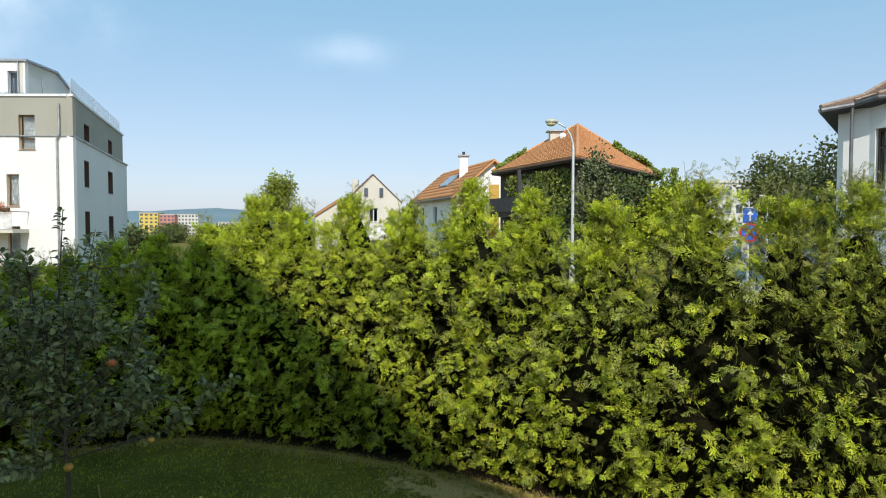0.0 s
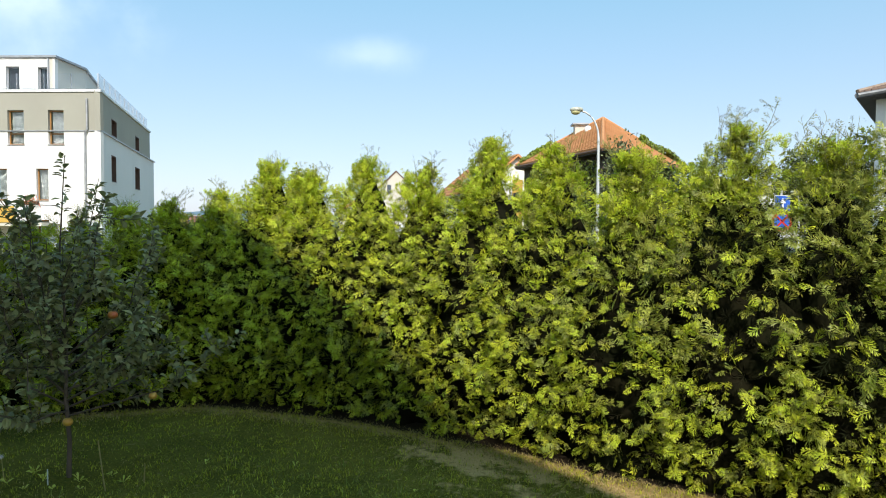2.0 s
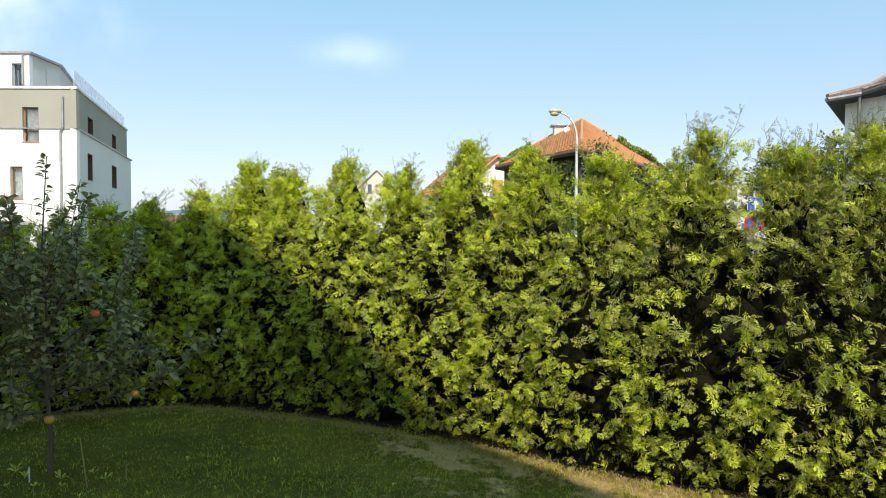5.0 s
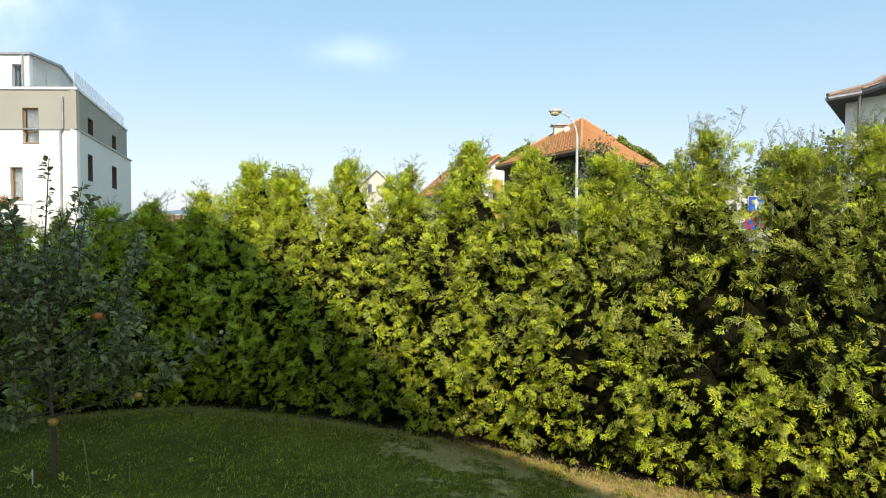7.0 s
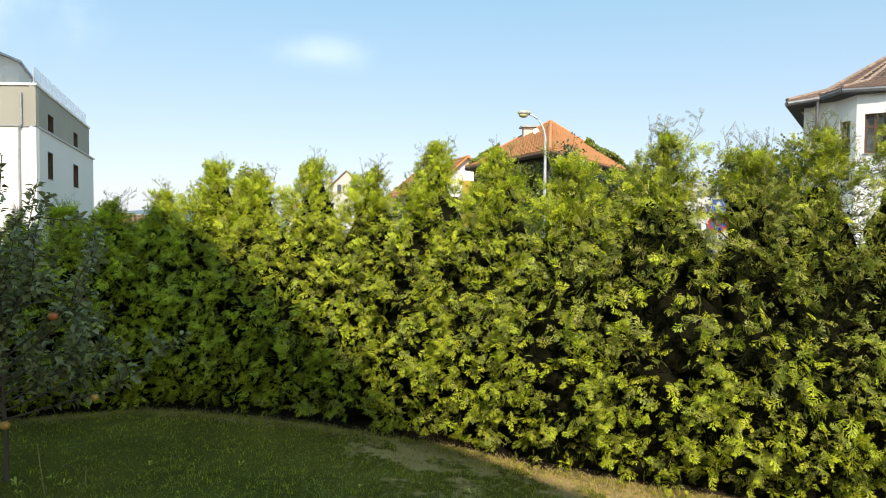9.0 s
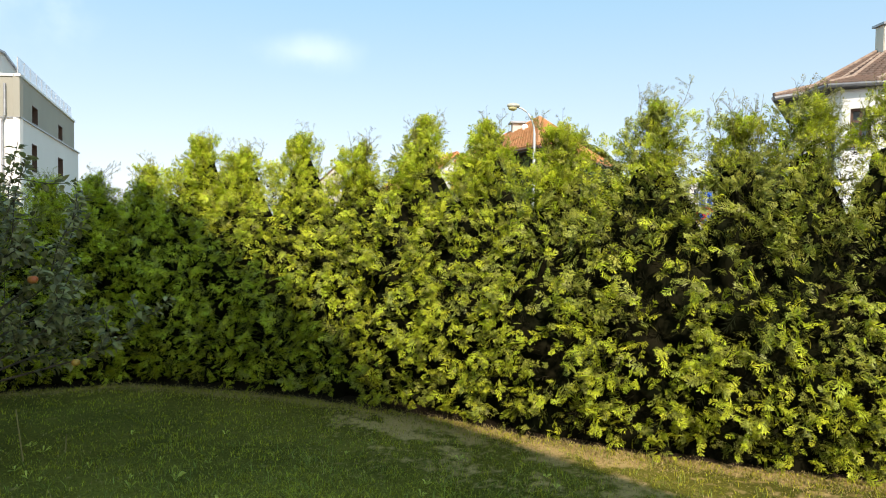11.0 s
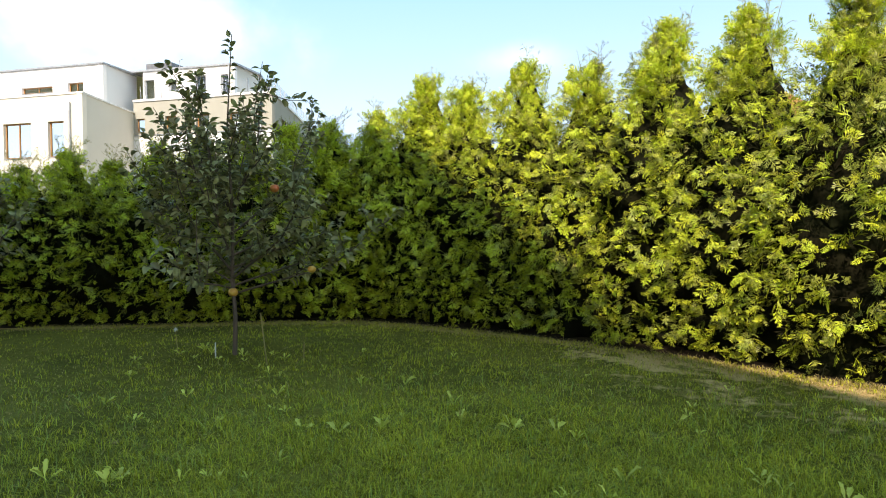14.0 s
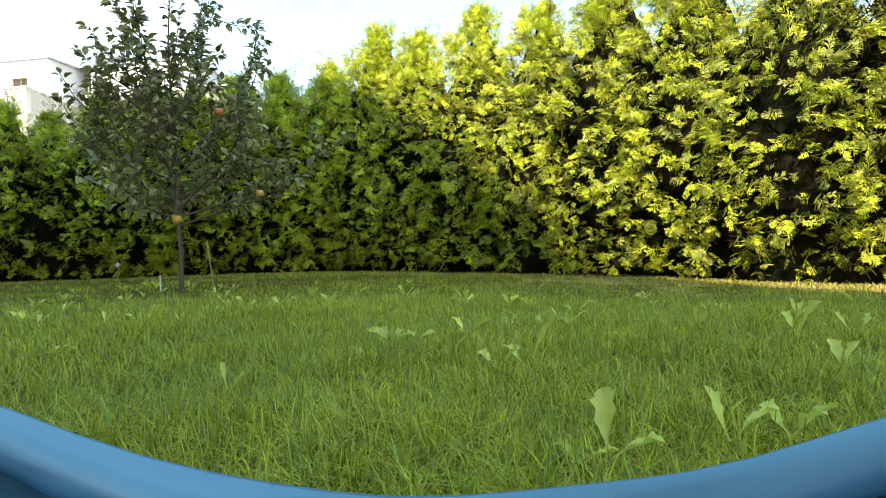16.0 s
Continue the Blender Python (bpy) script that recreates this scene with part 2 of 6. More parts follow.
# lighter ivy copy: sunlight on the roof-edge leaves put into the colour
M_IVY_SUN = material("sunny_ivy_leaf", (0.200, 0.260, 0.030), 0.5, (0.150, 0.200, 0.025), 0.9, 0.8, translucent=0.22, island=0.4, hue=0.02)
M_IVY = material("ivy_leaf", (0.170, 0.210, 0.034), 0.5, (0.23, 0.26, 0.04), 0.9, 0.8, translucent=0.22, island=0.4, hue=0.02)
# the blue of distant haze is put into the hills' base colour
M_HILL_HAZE = material("haze_blue_hill", (0.17, 0.23, 0.27), 1.0, (0.14, 0.20, 0.23), 0.01, 0.8, spec=0.0)
M_PANEL_W = material("panel_block_white", (0.62, 0.60, 0.57), 0.9, fine=0.04)
M_PANEL_R = material("panel_block_red", (0.50, 0.22, 0.19), 0.9, fine=0.04)
M_PANEL_Y = material("panel_block_yellow", (0.66, 0.50, 0.12), 0.9, fine=0.04)
M_PANEL_WIN = material("panel_block_window", (0.10, 0.12, 0.15), 0.2, fine=0.05)
M_SOLAR = material("skylight_glass", (0.20, 0.24, 0.30), 0.12, fine=0.04, spec=0.8)


def lawn_material():
    """Soil and thatch under the grass: green moss, straw-coloured worn patches, brown debris and painted shade under
    the hedge.
    """
    m = bpy.data.materials.new("lawn_soil")
    m.use_nodes = True
    nt = m.node_tree
    n, link = nt.nodes.new, nt.links.new
    b = nt.nodes["Principled BSDF"]
    co = n("ShaderNodeTexCoord")
    big, mid, small = (n("ShaderNodeTexNoise") for _ in range(3))
    for node, s, d in ((big, 0.9, 5), (mid, 12, 7), (small, 55, 5)):
        node.inputs["Scale"].default_value, node.inputs["Detail"].default_value = s, d
        link(co.outputs["Object"], node.inputs["Vector"])
    dirt = n("ShaderNodeAttribute")
    dirt.attribute_name = "wear_shade"
    add = n("ShaderNodeMath")
    add.operation = "MULTIPLY_ADD"
    link(mid.outputs["Fac"], add.inputs[0])
    add.inputs[1].default_value = 1.5
    link(dirt.outputs["Fac"], add.inputs[2])
    mr = n("ShaderNodeMapRange")
    mr.inputs["From Min"].default_value, mr.inputs["From Max"].default_value = 0.94, 1.32
    link(add.outputs[0], mr.inputs["Value"])
    green = n("ShaderNodeMixRGB")
    green.inputs[1].default_value, green.inputs[2].default_value = (0.060, 0.062, 0.009, 1), (0.165, 0.148, 0.025, 1)
    both = n("ShaderNodeMath")
    both.operation = "ADD"
    link(big.outputs["Fac"], both.inputs[0])
    link(small.outputs["Fac"], both.inputs[1])
    spread = n("ShaderNodeMapRange")
    spread.inputs["From Min"].default_value, spread.inputs["From Max"].default_value = 0.78, 1.22
    link(both.outputs[0], spread.inputs["Value"])
    link(spread.outputs[0], green.inputs[0])
    straw = n("ShaderNodeMixRGB")
    straw.inputs[1].default_value, straw.inputs[2].default_value = (0.56, 0.410, 0.185, 1), (0.28, 0.185, 0.080, 1)
    link(small.outputs["Fac"], straw.inputs[0])
    mix = n("ShaderNodeMixRGB")
    link(mr.outputs[0], mix.inputs[0])
    link(green.outputs[0], mix.inputs[1])
    link(straw.outputs[0], mix.inputs[2])
    # above 1 the soil goes near black: brown debris plus painted hedge shade
    litter_shade = n("ShaderNodeMapRange")
    litter_shade.inputs["From Min"].default_value, litter_shade.inputs["From Max"].default_value = 1.0, 1.5
    link(dirt.outputs["Fac"], litter_shade.inputs["Value"])
    under = n("ShaderNodeMixRGB")
    under.inputs[2].default_value = (0.034, 0.024, 0.015, 1)
    link(litter_shade.outputs[0], under.inputs[0])
    link(mix.outputs[0], under.inputs[1])
    link(under.outputs[0], b.inputs["Base Color"])
    b.inputs["Roughness"].default_value = 0.95
    b.inputs["Specular IOR Level"].default_value = 0.1
    bp = n("ShaderNodeBump")
    bp.inputs["Strength"].default_value, bp.inputs["Distance"].default_value = 0.8, 0.02
    link(small.outputs["Fac"], bp.inputs["Height"])
    link(bp.outputs[0], b.inputs["Normal"])
    return m


M_LAWN = lawn_material()


# ---- building blocks ----
def mesh_from(name, verts, tris, mat, smooth=False):
    """A mesh from arrays of corners and triangles."""
    verts, tris = np.asarray(verts, dtype=np.float32), np.asarray(tris, dtype=np.int32)
    me = bpy.data.meshes.new(name)
    me.vertices.add(len(verts))
    me.vertices.foreach_set("co", verts.ravel())
    me.loops.add(tris.size)
    me.loops.foreach_set("vertex_index", tris.ravel())
    me.polygons.add(len(tris))
    me.polygons.foreach_set("loop_start", np.arange(0, tris.size, 3, dtype=np.int32))
    me.update(calc_edges=True)
    me.materials.append(mat)
    if smooth:
        me.polygons.foreach_set("use_smooth", np.ones(len(tris), dtype=bool))
    return me


def under(ob, parent, label=""):
    ob.parent = parent
    if parent is not None:
        ob.matrix_parent_inverse = parent.matrix_basis.inverted()
    if label:
        tagged(ob, label)
    return ob


def part(name, bm, mat, parent, label="", smooth=False, normals=True):
    me = bpy.data.meshes.new(name)
    if normals:
        bmesh.ops.recalc_face_normals(bm, faces=bm.faces)
    bm.to_mesh(me)
    bm.free()
    me.materials.append(mat)
    if smooth:
        for p in me.polygons:
            p.use_smooth = True
    return under(new(name, me), parent, label)


def part_np(name, verts, tris, mat, parent, label="", smooth=False):
    return under(new(name, mesh_from(name, verts, tris, mat, smooth)), parent, label)


def root(name, place, label, category, group="", kind=""):
    ob = new(name)
    ob.matrix_basis = Matrix.Translation(place)
    ob.empty_display_size = 0.2
    return tagged(ob, label, category, group, kind)


def add_box(bm, x0, x1, y0, y1, z0, z1, m=None, bevel=0.0):
    vs = [bm.verts.new(Vector(c) if m is None else m @ Vector(c)) for c in
          ((x0, y0, z0), (x1, y0, z0), (x1, y1, z0), (x0, y1, z0), (x0, y0, z1), (x1, y0, z1), (x1, y1, z1), (x0, y1, z1))]
    fs = [bm.faces.new([vs[i] for i in q]) for q in ((0, 3, 2, 1), (4, 5, 6, 7), (0, 1, 5, 4), (1, 2, 6, 5), (2, 3, 7, 6), (3, 0, 4, 7))]
    if bevel:
        edges = list({e for f in fs for e in f.edges})
        bmesh.ops.bevel(bm, geom=edges, offset=bevel, segments=2, affect="EDGES")
    return fs


def box(x0, x1, y0, y1, z0, z1, m=None, bevel=0.0):
    bm = bmesh.new()
    add_box(bm, x0, x1, y0, y1, z0, z1, m, bevel)
    return bm


def add_tube(bm, points, radii, sides=8):
    rings = []
    pts = [Vector(p) for p in points]
    for i, p in enumerate(pts):
        d = (pts[min(i + 1, len(pts) - 1)] - pts[max(i - 1, 0)]).normalized()
        a = d.orthogonal().normalized() if abs(d.z) < 0.9 else Vector((1, 0, 0)) - d * d.x
        a.normalize()
        b = d.cross(a)
        r = radii[i] if isinstance(radii, (list, tuple)) else radii
        rings.append([bm.verts.new(p + (a * math.cos(k * math.tau / sides) + b * math.sin(k * math.tau / sides)) * r) for k in range(sides)])
    for u, v in zip(rings, rings[1:]):
        for k in range(sides):
            bm.faces.new((u[k], u[(k + 1) % sides], v[(k + 1) % sides], v[k]))
    bm.faces.new(rings[0][::-1])
    bm.faces.new(rings[-1])


def tube(points, radii, sides=8):
    bm = bmesh.new()
    add_tube(bm, points, radii, sides)
    return bm


def along(p0, p1):
    """A frame on a wall: x along it, -y outwards on the right-hand side of p0 to p1, z up."""
    d = Vector((p1[0] - p0[0], p1[1] - p0[1], 0)).normalized()
    n = Vector((-d.y, d.x, 0))
    m = Matrix(((d.x, n.x, 0, p0[0]), (d.y, n.y, 0, p0[1]), (0, 0, 1, 0), (0, 0, 0, 1)))
    return m, math.dist(p0[:2], p1[:2])


def wall(name, parent, p0, p1, z0, z1, mat, holes=(), th=0.3, label=""):
    """A wall with real openings: holes are (u0, u1, z0, z1) along it."""
    m, length = along(p0, p1)
    us = sorted({0.0, length, *[h[0] for h in holes], *[h[1] for h in holes]})
    zs = sorted({z0, z1, *[h[2] for h in holes], *[h[3] for h in holes]})
    bm = bmesh.new()
    def solid(i, j):
        if not (0 <= i < len(us) - 1 and 0 <= j < len(zs) - 1):
            return False
        u, z = (us[i] + us[i + 1]) / 2, (zs[j] + zs[j + 1]) / 2
        return not any(h[0] < u < h[1] and h[2] < z < h[3] for h in holes)
    def quad(*c):
        bm.faces.new([bm.verts.new(m @ Vector(v)) for v in c])
    for i in range(len(us) - 1):
        for j in range(len(zs) - 1):
            if not solid(i, j):
                continue
            a, b, c, d = us[i], us[i + 1], zs[j], zs[j + 1]
            quad((a, 0, c), (b, 0, c), (b, 0, d), (a, 0, d))
            quad((a, th, c), (a, th, d), (b, th, d), (b, th, c))
            if not solid(i - 1, j):
                quad((a, 0, c), (a, 0, d), (a, th, d), (a, th, c))
            if not solid(i + 1, j):
                quad((b, 0, c), (b, th, c), (b, th, d), (b, 0, d))
            if not solid(i, j - 1):
                quad((a, 0, c), (a, th, c), (b, th, c), (b, 0, c))
            if not solid(i, j + 1):
                quad((a, 0, d), (b, 0, d), (b, th, d), (a, th, d))
    bmesh.ops.remove_doubles(bm, verts=bm.verts, dist=0.0005)
    return part(name, bm, mat, parent, label)


def window(parent, p0, p1, hole, mat, mullions=1, transom=0.0, deep=0.16, bar=0.07, sill=True, reflection_sheet=False, label="", lining=None):
    """A frame with its panes set back in an opening of a wall."""
    m, _ = along(p0, p1)
    u0, u1, z0, z1 = hole
    bm = bmesh.new()
    y0, y1 = deep, deep + 0.07
    add_box(bm, u0, u0 + bar, y0, y1, z0, z1, m)
    add_box(bm, u1 - bar, u1, y0, y1, z0, z1, m)
    add_box(bm, u0 + bar, u1 - bar, y0, y1, z0, z0 + bar, m)
    add_box(bm, u0 + bar, u1 - bar, y0, y1, z1 - bar, z1, m)
    for k in range(1, mullions):
        u = u0 + (u1 - u0) * k / mullions
        add_box(bm, u - bar / 2, u + bar / 2, y0 - 0.006, y1 - 0.004, z0 + bar, z1 - bar, m)
    if transom:
        z = z0 + (z1 - z0) * transom
        add_box(bm, u0 + bar, u1 - bar, y0 - 0.003, y1 - 0.008, z - bar / 2, z + bar / 2, m)
    w = part("window", bm, mat, parent, label)
    part("pane", box(u0 + bar, u1 - bar, deep + 0.03, deep + 0.04, z0 + bar, z1 - bar, m), M_GLASS, w)
    # pale sheet added behind the glass in place of a sky reflection
    if reflection_sheet:
        part("reflection_sheet", box(u0 + bar, u1 - bar, deep + 0.16, deep + 0.17, z0 + bar, z1 - bar, m), M_REFLECTION_SHEET, w)
    # dark boards added round the opening only to make its recess darker
    if lining:
        bm = bmesh.new()
        add_box(bm, u0 + 0.002, u0 + 0.04, -0.01, deep - 0.004, z0 + 0.002, z1 - 0.002, m)
        add_box(bm, u1 - 0.04, u1 - 0.002, -0.01, deep - 0.004, z0 + 0.002, z1 - 0.002, m)
        add_box(bm, u0 + 0.042, u1 - 0.042, -0.01, deep - 0.004, z1 - 0.04, z1 - 0.002, m)
        part("lining", bm, lining, w, "dark brown boards added to darken the window recess")
    if sill:
        part("sill", box(u0 - 0.04, u1 + 0.04, -0.05, deep, z0 - 0.03, z0 - 0.002, m), M_TRIM, w)
    return w


def slab(corners, th):
    """A thick plate over a polygon; th is its thickness downwards."""
    bm = bmesh.new()
    top = [bm.verts.new(c) for c in corners]
    low = [bm.verts.new((c[0], c[1], c[2] - th)) for c in corners]
    bm.faces.new(top)
    bm.faces.new(low[::-1])
    for i in range(len(top)):
        j = (i + 1) % len(top)
        bm.faces.new((top[i], low[i], low[j], top[j]))
    return bm


def tiled_slope(parent, corners, mat, pitch=(0.22, 0.34), name="tile"):
    """Rows of lapped tiles laid on a roof slope: corners go eave left, eave right, ridge right, ridge left. Joined."""
    a, b, c, d = (np.array(p, float) for p in corners)
    up_len = max(np.linalg.norm(d - a), np.linalg.norm(c - b))
    rows = max(2, int(up_len / pitch[1]))
    nrm = np.cross(b - a, d - a)
    nrm = nrm / np.linalg.norm(nrm)
    if nrm[2] < 0:
        nrm = -nrm
    verts, tris = [], []
    rng = np.random.default_rng(5)
    for r in range(rows):
        f0, f1 = r / rows, min(1.0, (r + 1.25) / rows)
        l0, r0 = a + (d - a) * f0, b + (c - b) * f0
        l1, r1 = a + (d - a) * f1, b + (c - b) * f1
        w = np.linalg.norm(r0 - l0)
        cols = max(1, int(round(w / pitch[0])))
        for k in range(cols):
            s0, s1 = k / cols, (k + 0.93) / cols
            lift = nrm * (0.055 + rng.uniform(-0.006, 0.010))
            low = nrm * 0.012
            p = [l0 + (r0 - l0) * s0, l0 + (r0 - l0) * s1, l1 + (r1 - l1) * s1, l1 + (r1 - l1) * s0]
            mid0, mid1 = (p[0] + p[1]) / 2 + lift + nrm * 0.02, (p[2] + p[3]) / 2 + low + nrm * 0.02
            i = len(verts)
            verts += [p[0] + lift, mid0, p[1] + lift, p[2] + low, mid1, p[3] + low, p[0] + nrm * 0.005, p[1] + nrm * 0.005]
            tris += [(i, i + 1, i + 4), (i, i + 4, i + 5), (i + 1, i + 2, i + 3), (i + 1, i + 3, i + 4), (i + 6, i + 7, i + 2), (i + 6, i + 2, i + 1), (i + 6, i + 1, i)]
    return tagged(part_np(name, verts, tris, mat, parent), kind="stuff")


def placed(template, tris, axes, normals, sizes, origins):
    """Copies of one flat template (x sideways, y along, z up from its plane) as one pair of arrays."""
    y = axes / np.linalg.norm(axes, axis=1, keepdims=True)
    z = normals - (normals * y).sum(1, keepdims=True) * y
    z /= np.linalg.norm(z, axis=1, keepdims=True) + 1e-9
    x = np.cross(y, z)
    t = template[None]
    s = sizes[:, None, None] if sizes.ndim == 1 else sizes[:, None, :]
    t = t * s
    v = origins[:, None] + t[..., 0:1] * x[:, None] + t[..., 1:2] * y[:, None] + t[..., 2:3] * z[:, None]
    k = len(template)
    f = tris[None] + (np.arange(len(origins)) * k)[:, None, None]
    return v.reshape(-1, 3), f.reshape(-1, 3)


def merge(pairs):
    vs, fs, k = [], [], 0
    for v, f in pairs:
        vs.append(v)
        fs.append(f + k)
        k += len(v)
    return np.concatenate(vs), np.concatenate(fs)


# ---- the ground: one sheet, a lawn that swells slightly towards the house, to the horizon ----
HEDGE_BASE = np.array([(-9.5, 4.4), (-7.2, 5.4), (-6.16, 5.87), (-5.13, 6.24), (-4.1, 6.69), (-2.85, 7.15), (-1.95, 6.93), (-1.0, 6.62),
                       (0.34, 5.94), (1.1, 5.38), (2.05, 4.86), (3.1, 4.41), (4.4, 3.85), (7.0, 2.7)])


def hedge_line(x):
    return np.interp(x, HEDGE_BASE[:, 0], HEDGE_BASE[:, 1])


def smooth(a):
    a = np.clip(a, 0, 1)
    return a * a * (3 - 2 * a)


def lawn_z(x, y):
    x, y = np.asarray(x, float), np.asarray(y, float)
    hump = 0.13 * (1 - smooth((y - 1.6) / 3.4)) * smooth((y + 8) / 4) * smooth((12 - np.abs(x)) / 6)
    ripple = 0.012 * np.sin(1.7 * x + 0.6) * np.sin(1.3 * y) + 0.008 * np.sin(3.9 * x - 2.1 * y)
    near = smooth((hedge_line(x) - y) / 1.0) * smooth((12 - np.abs(x)) / 4) * smooth((y + 8) / 4)
    valley = -11.0 * smooth((y - 130) / 320)
    return hump + ripple * near + valley


def wear_and_shade(x, y):
    """How worn the lawn is: a brown strip under the hedge, straw patches in front of its sunny part; above 1, painted
    shade too.
    """
    d = hedge_line(x) - y
    uneven = 0.65 + 0.25 * np.sin(7.3 * x + 2.0) + 0.2 * np.sin(17.0 * x + 5.0 * d)
    strip = 0.95 * np.exp(-np.clip(d - 0.02, 0, 9) / (0.085 * uneven))
    q = 0.55 * np.sin(3.1 * x + 2.2 * d + 0.4) * np.sin(4.6 * d - 1.7 * x) + 0.45 * np.sin(8.3 * x - 5.1 * d + 1.0) * np.sin(7.4 * d + 3.3 * x) + 0.3 * np.sin(15.0 * x + 9.0 * d) * np.sin(13.0 * d - 6.0 * x)
    worn = smooth((x + 1.0) / 1.0) * (1 - 0.45 * smooth((x - 1.3) / 0.9)) * np.exp(-(np.clip(d - 0.3, 0, 9) / 0.90) ** 2) * (0.12 + 0.66 * smooth((q + 0.20) / 0.55))
    # painted shade: darkens the hedge foot along its unlit part
    shaded = 0.75 * (1 - smooth(x / 0.6)) * np.exp(-np.clip(d, 0, 9) / (0.07 * uneven))
    return np.clip(np.where(d < 0, 1.0 + smooth((-d - 0.02) / 0.1), strip + worn) + shaded, 0, 2)


def build_ground():
    fine_x, fine_y = np.arange(-9, 6.01, 0.075), np.arange(-3, 8.01, 0.075)
    far = np.array([10, 13, 17, 24, 34, 50, 80, 130, 220, 400, 800, 1600, 3200, 4800.0])
    xs = np.concatenate([-far[::-1], fine_x, far])
    ys = np.concatenate([-far[::-1] + 2, fine_y, far])
    gx, gy = np.meshgrid(xs, ys)
    gz = lawn_z(gx, gy)
    verts = np.stack([gx, gy, gz], -1).reshape(-1, 3)
    w = len(xs)
    i = (np.arange(len(ys) - 1)[:, None] * w + np.arange(w - 1)[None]).ravel()
    tris = np.concatenate([np.stack([i, i + 1, i + w + 1], 1), np.stack([i, i + w + 1, i + w], 1)])
    me = mesh_from("ground", verts, tris, M_LAWN, True)
    at = me.attributes.new("wear_shade", "FLOAT", "POINT")
    far_green = np.where(np.abs(verts[:, 0]) + np.abs(verts[:, 1]) > 22, 0.15, wear_and_shade(verts[:, 0], verts[:, 1]))
    at.data.foreach_set("value", far_green.astype(np.float32))
    return tagged(new("ground", me), "garden lawn soil with straw patches reaching to the horizon", "ground", kind="structure")


build_ground()

# street past the hedge, with kerbs and a pavement
def street():
    def ribbon(name, pts, half, z, th, mat, label, category):
        bm = bmesh.new()
        rows = []
        for k, (x, y) in enumerate(pts):
            a, b = pts[max(k - 1, 0)], pts[min(k + 1, len(pts) - 1)]
            d = Vector((b[0] - a[0], b[1] - a[1], 0)).normalized()
            s = Vector((d.y, -d.x, 0))
            c = Vector((x, y, 0))
            rows.append([bm.verts.new(c - s * half + Vector((0, 0, z))), bm.verts.new(c + s * half + Vector((0, 0, z))),
                         bm.verts.new(c + s * half + Vector((0, 0, z - th))), bm.verts.new(c - s * half + Vector((0, 0, z - th)))])
        for u, v in zip(rows, rows[1:]):
            for q in range(4):
                bm.faces.new((u[q], u[(q + 1) % 4], v[(q + 1) % 4], v[q]))
        bm.faces.new(rows[0])
        bm.faces.new(rows[-1][::-1])
        return tagged(part(name, bm, mat, None), label, category, kind="structure")
    main = [(-60, 17.5), (-20, 16.2), (0, 15.4), (8, 15.2), (14, 14.6), (40, 12)]
    side = [(13.2, 18.1), (18, 30), (25, 46), (40, 78), (62, 120)]
    ribbon("road", main, 2.8, 0.02, 0.12, M_ASPHALT, "grey asphalt street past the garden hedge", "road")
    ribbon("road", side, 2.6, 0.03, 0.12, M_ASPHALT, "side street of grey asphalt running uphill", "road")
    left = [(x - 3.55, y + 1.6) for x, y in side]
    right = [(x + 3.55, y - 1.6) for x, y in side]
    for line in (left, right):
        ribbon("pavement", line, 0.85, 0.14, 0.24, M_PAVE, "pale concrete pavement with raised kerb edge", "pavement")


street()


# ---- an unseen house added behind the camera to shade the lawn: its eave runs beside the garden ----
def shading_house():
    g = Vector((0.656, -0.755, 0))
    back = Vector((-0.755, -0.656, 0))
    # height picked for how sharp the shadow edge falls
    eave_h = 12.0
    # where the shade of the eave meets the lawn, carried back up along the sun's rays
    foot = Vector((1.11, 5.08, 0.03))
    e = foot + SUN_DIR * ((eave_h - foot.z) / SUN_DIR.z)
    h = root("house", (e.x, e.y, 0), "tall unseen white rendered house added to shade the lawn", "house")
    def at(u, v, z):
        p = e + g * u + back * v
        return (p.x, p.y, z)
    # left end drawn out to screen sky light from the hedge and lawn
    a, b = -14.0, 6.5
    inset = 0.35
    corners = [at(a, inset, 0), at(b, inset, 0), at(b, 9, 0), at(a, 9, 0)]
    for i in range(4):
        wall("wall", h, corners[(i + 1) % 4], corners[i], 0, eave_h - 0.3, M_WHITE, th=0.35)
    part("roof", slab([at(a - 0.4, 0, eave_h), at(b + 0.4, 0, eave_h), at(b + 0.4, 9.4, eave_h + 0.02), at(a - 0.4, 9.4, eave_h + 0.02)], 0.28), M_TRIM, h)


shading_house()


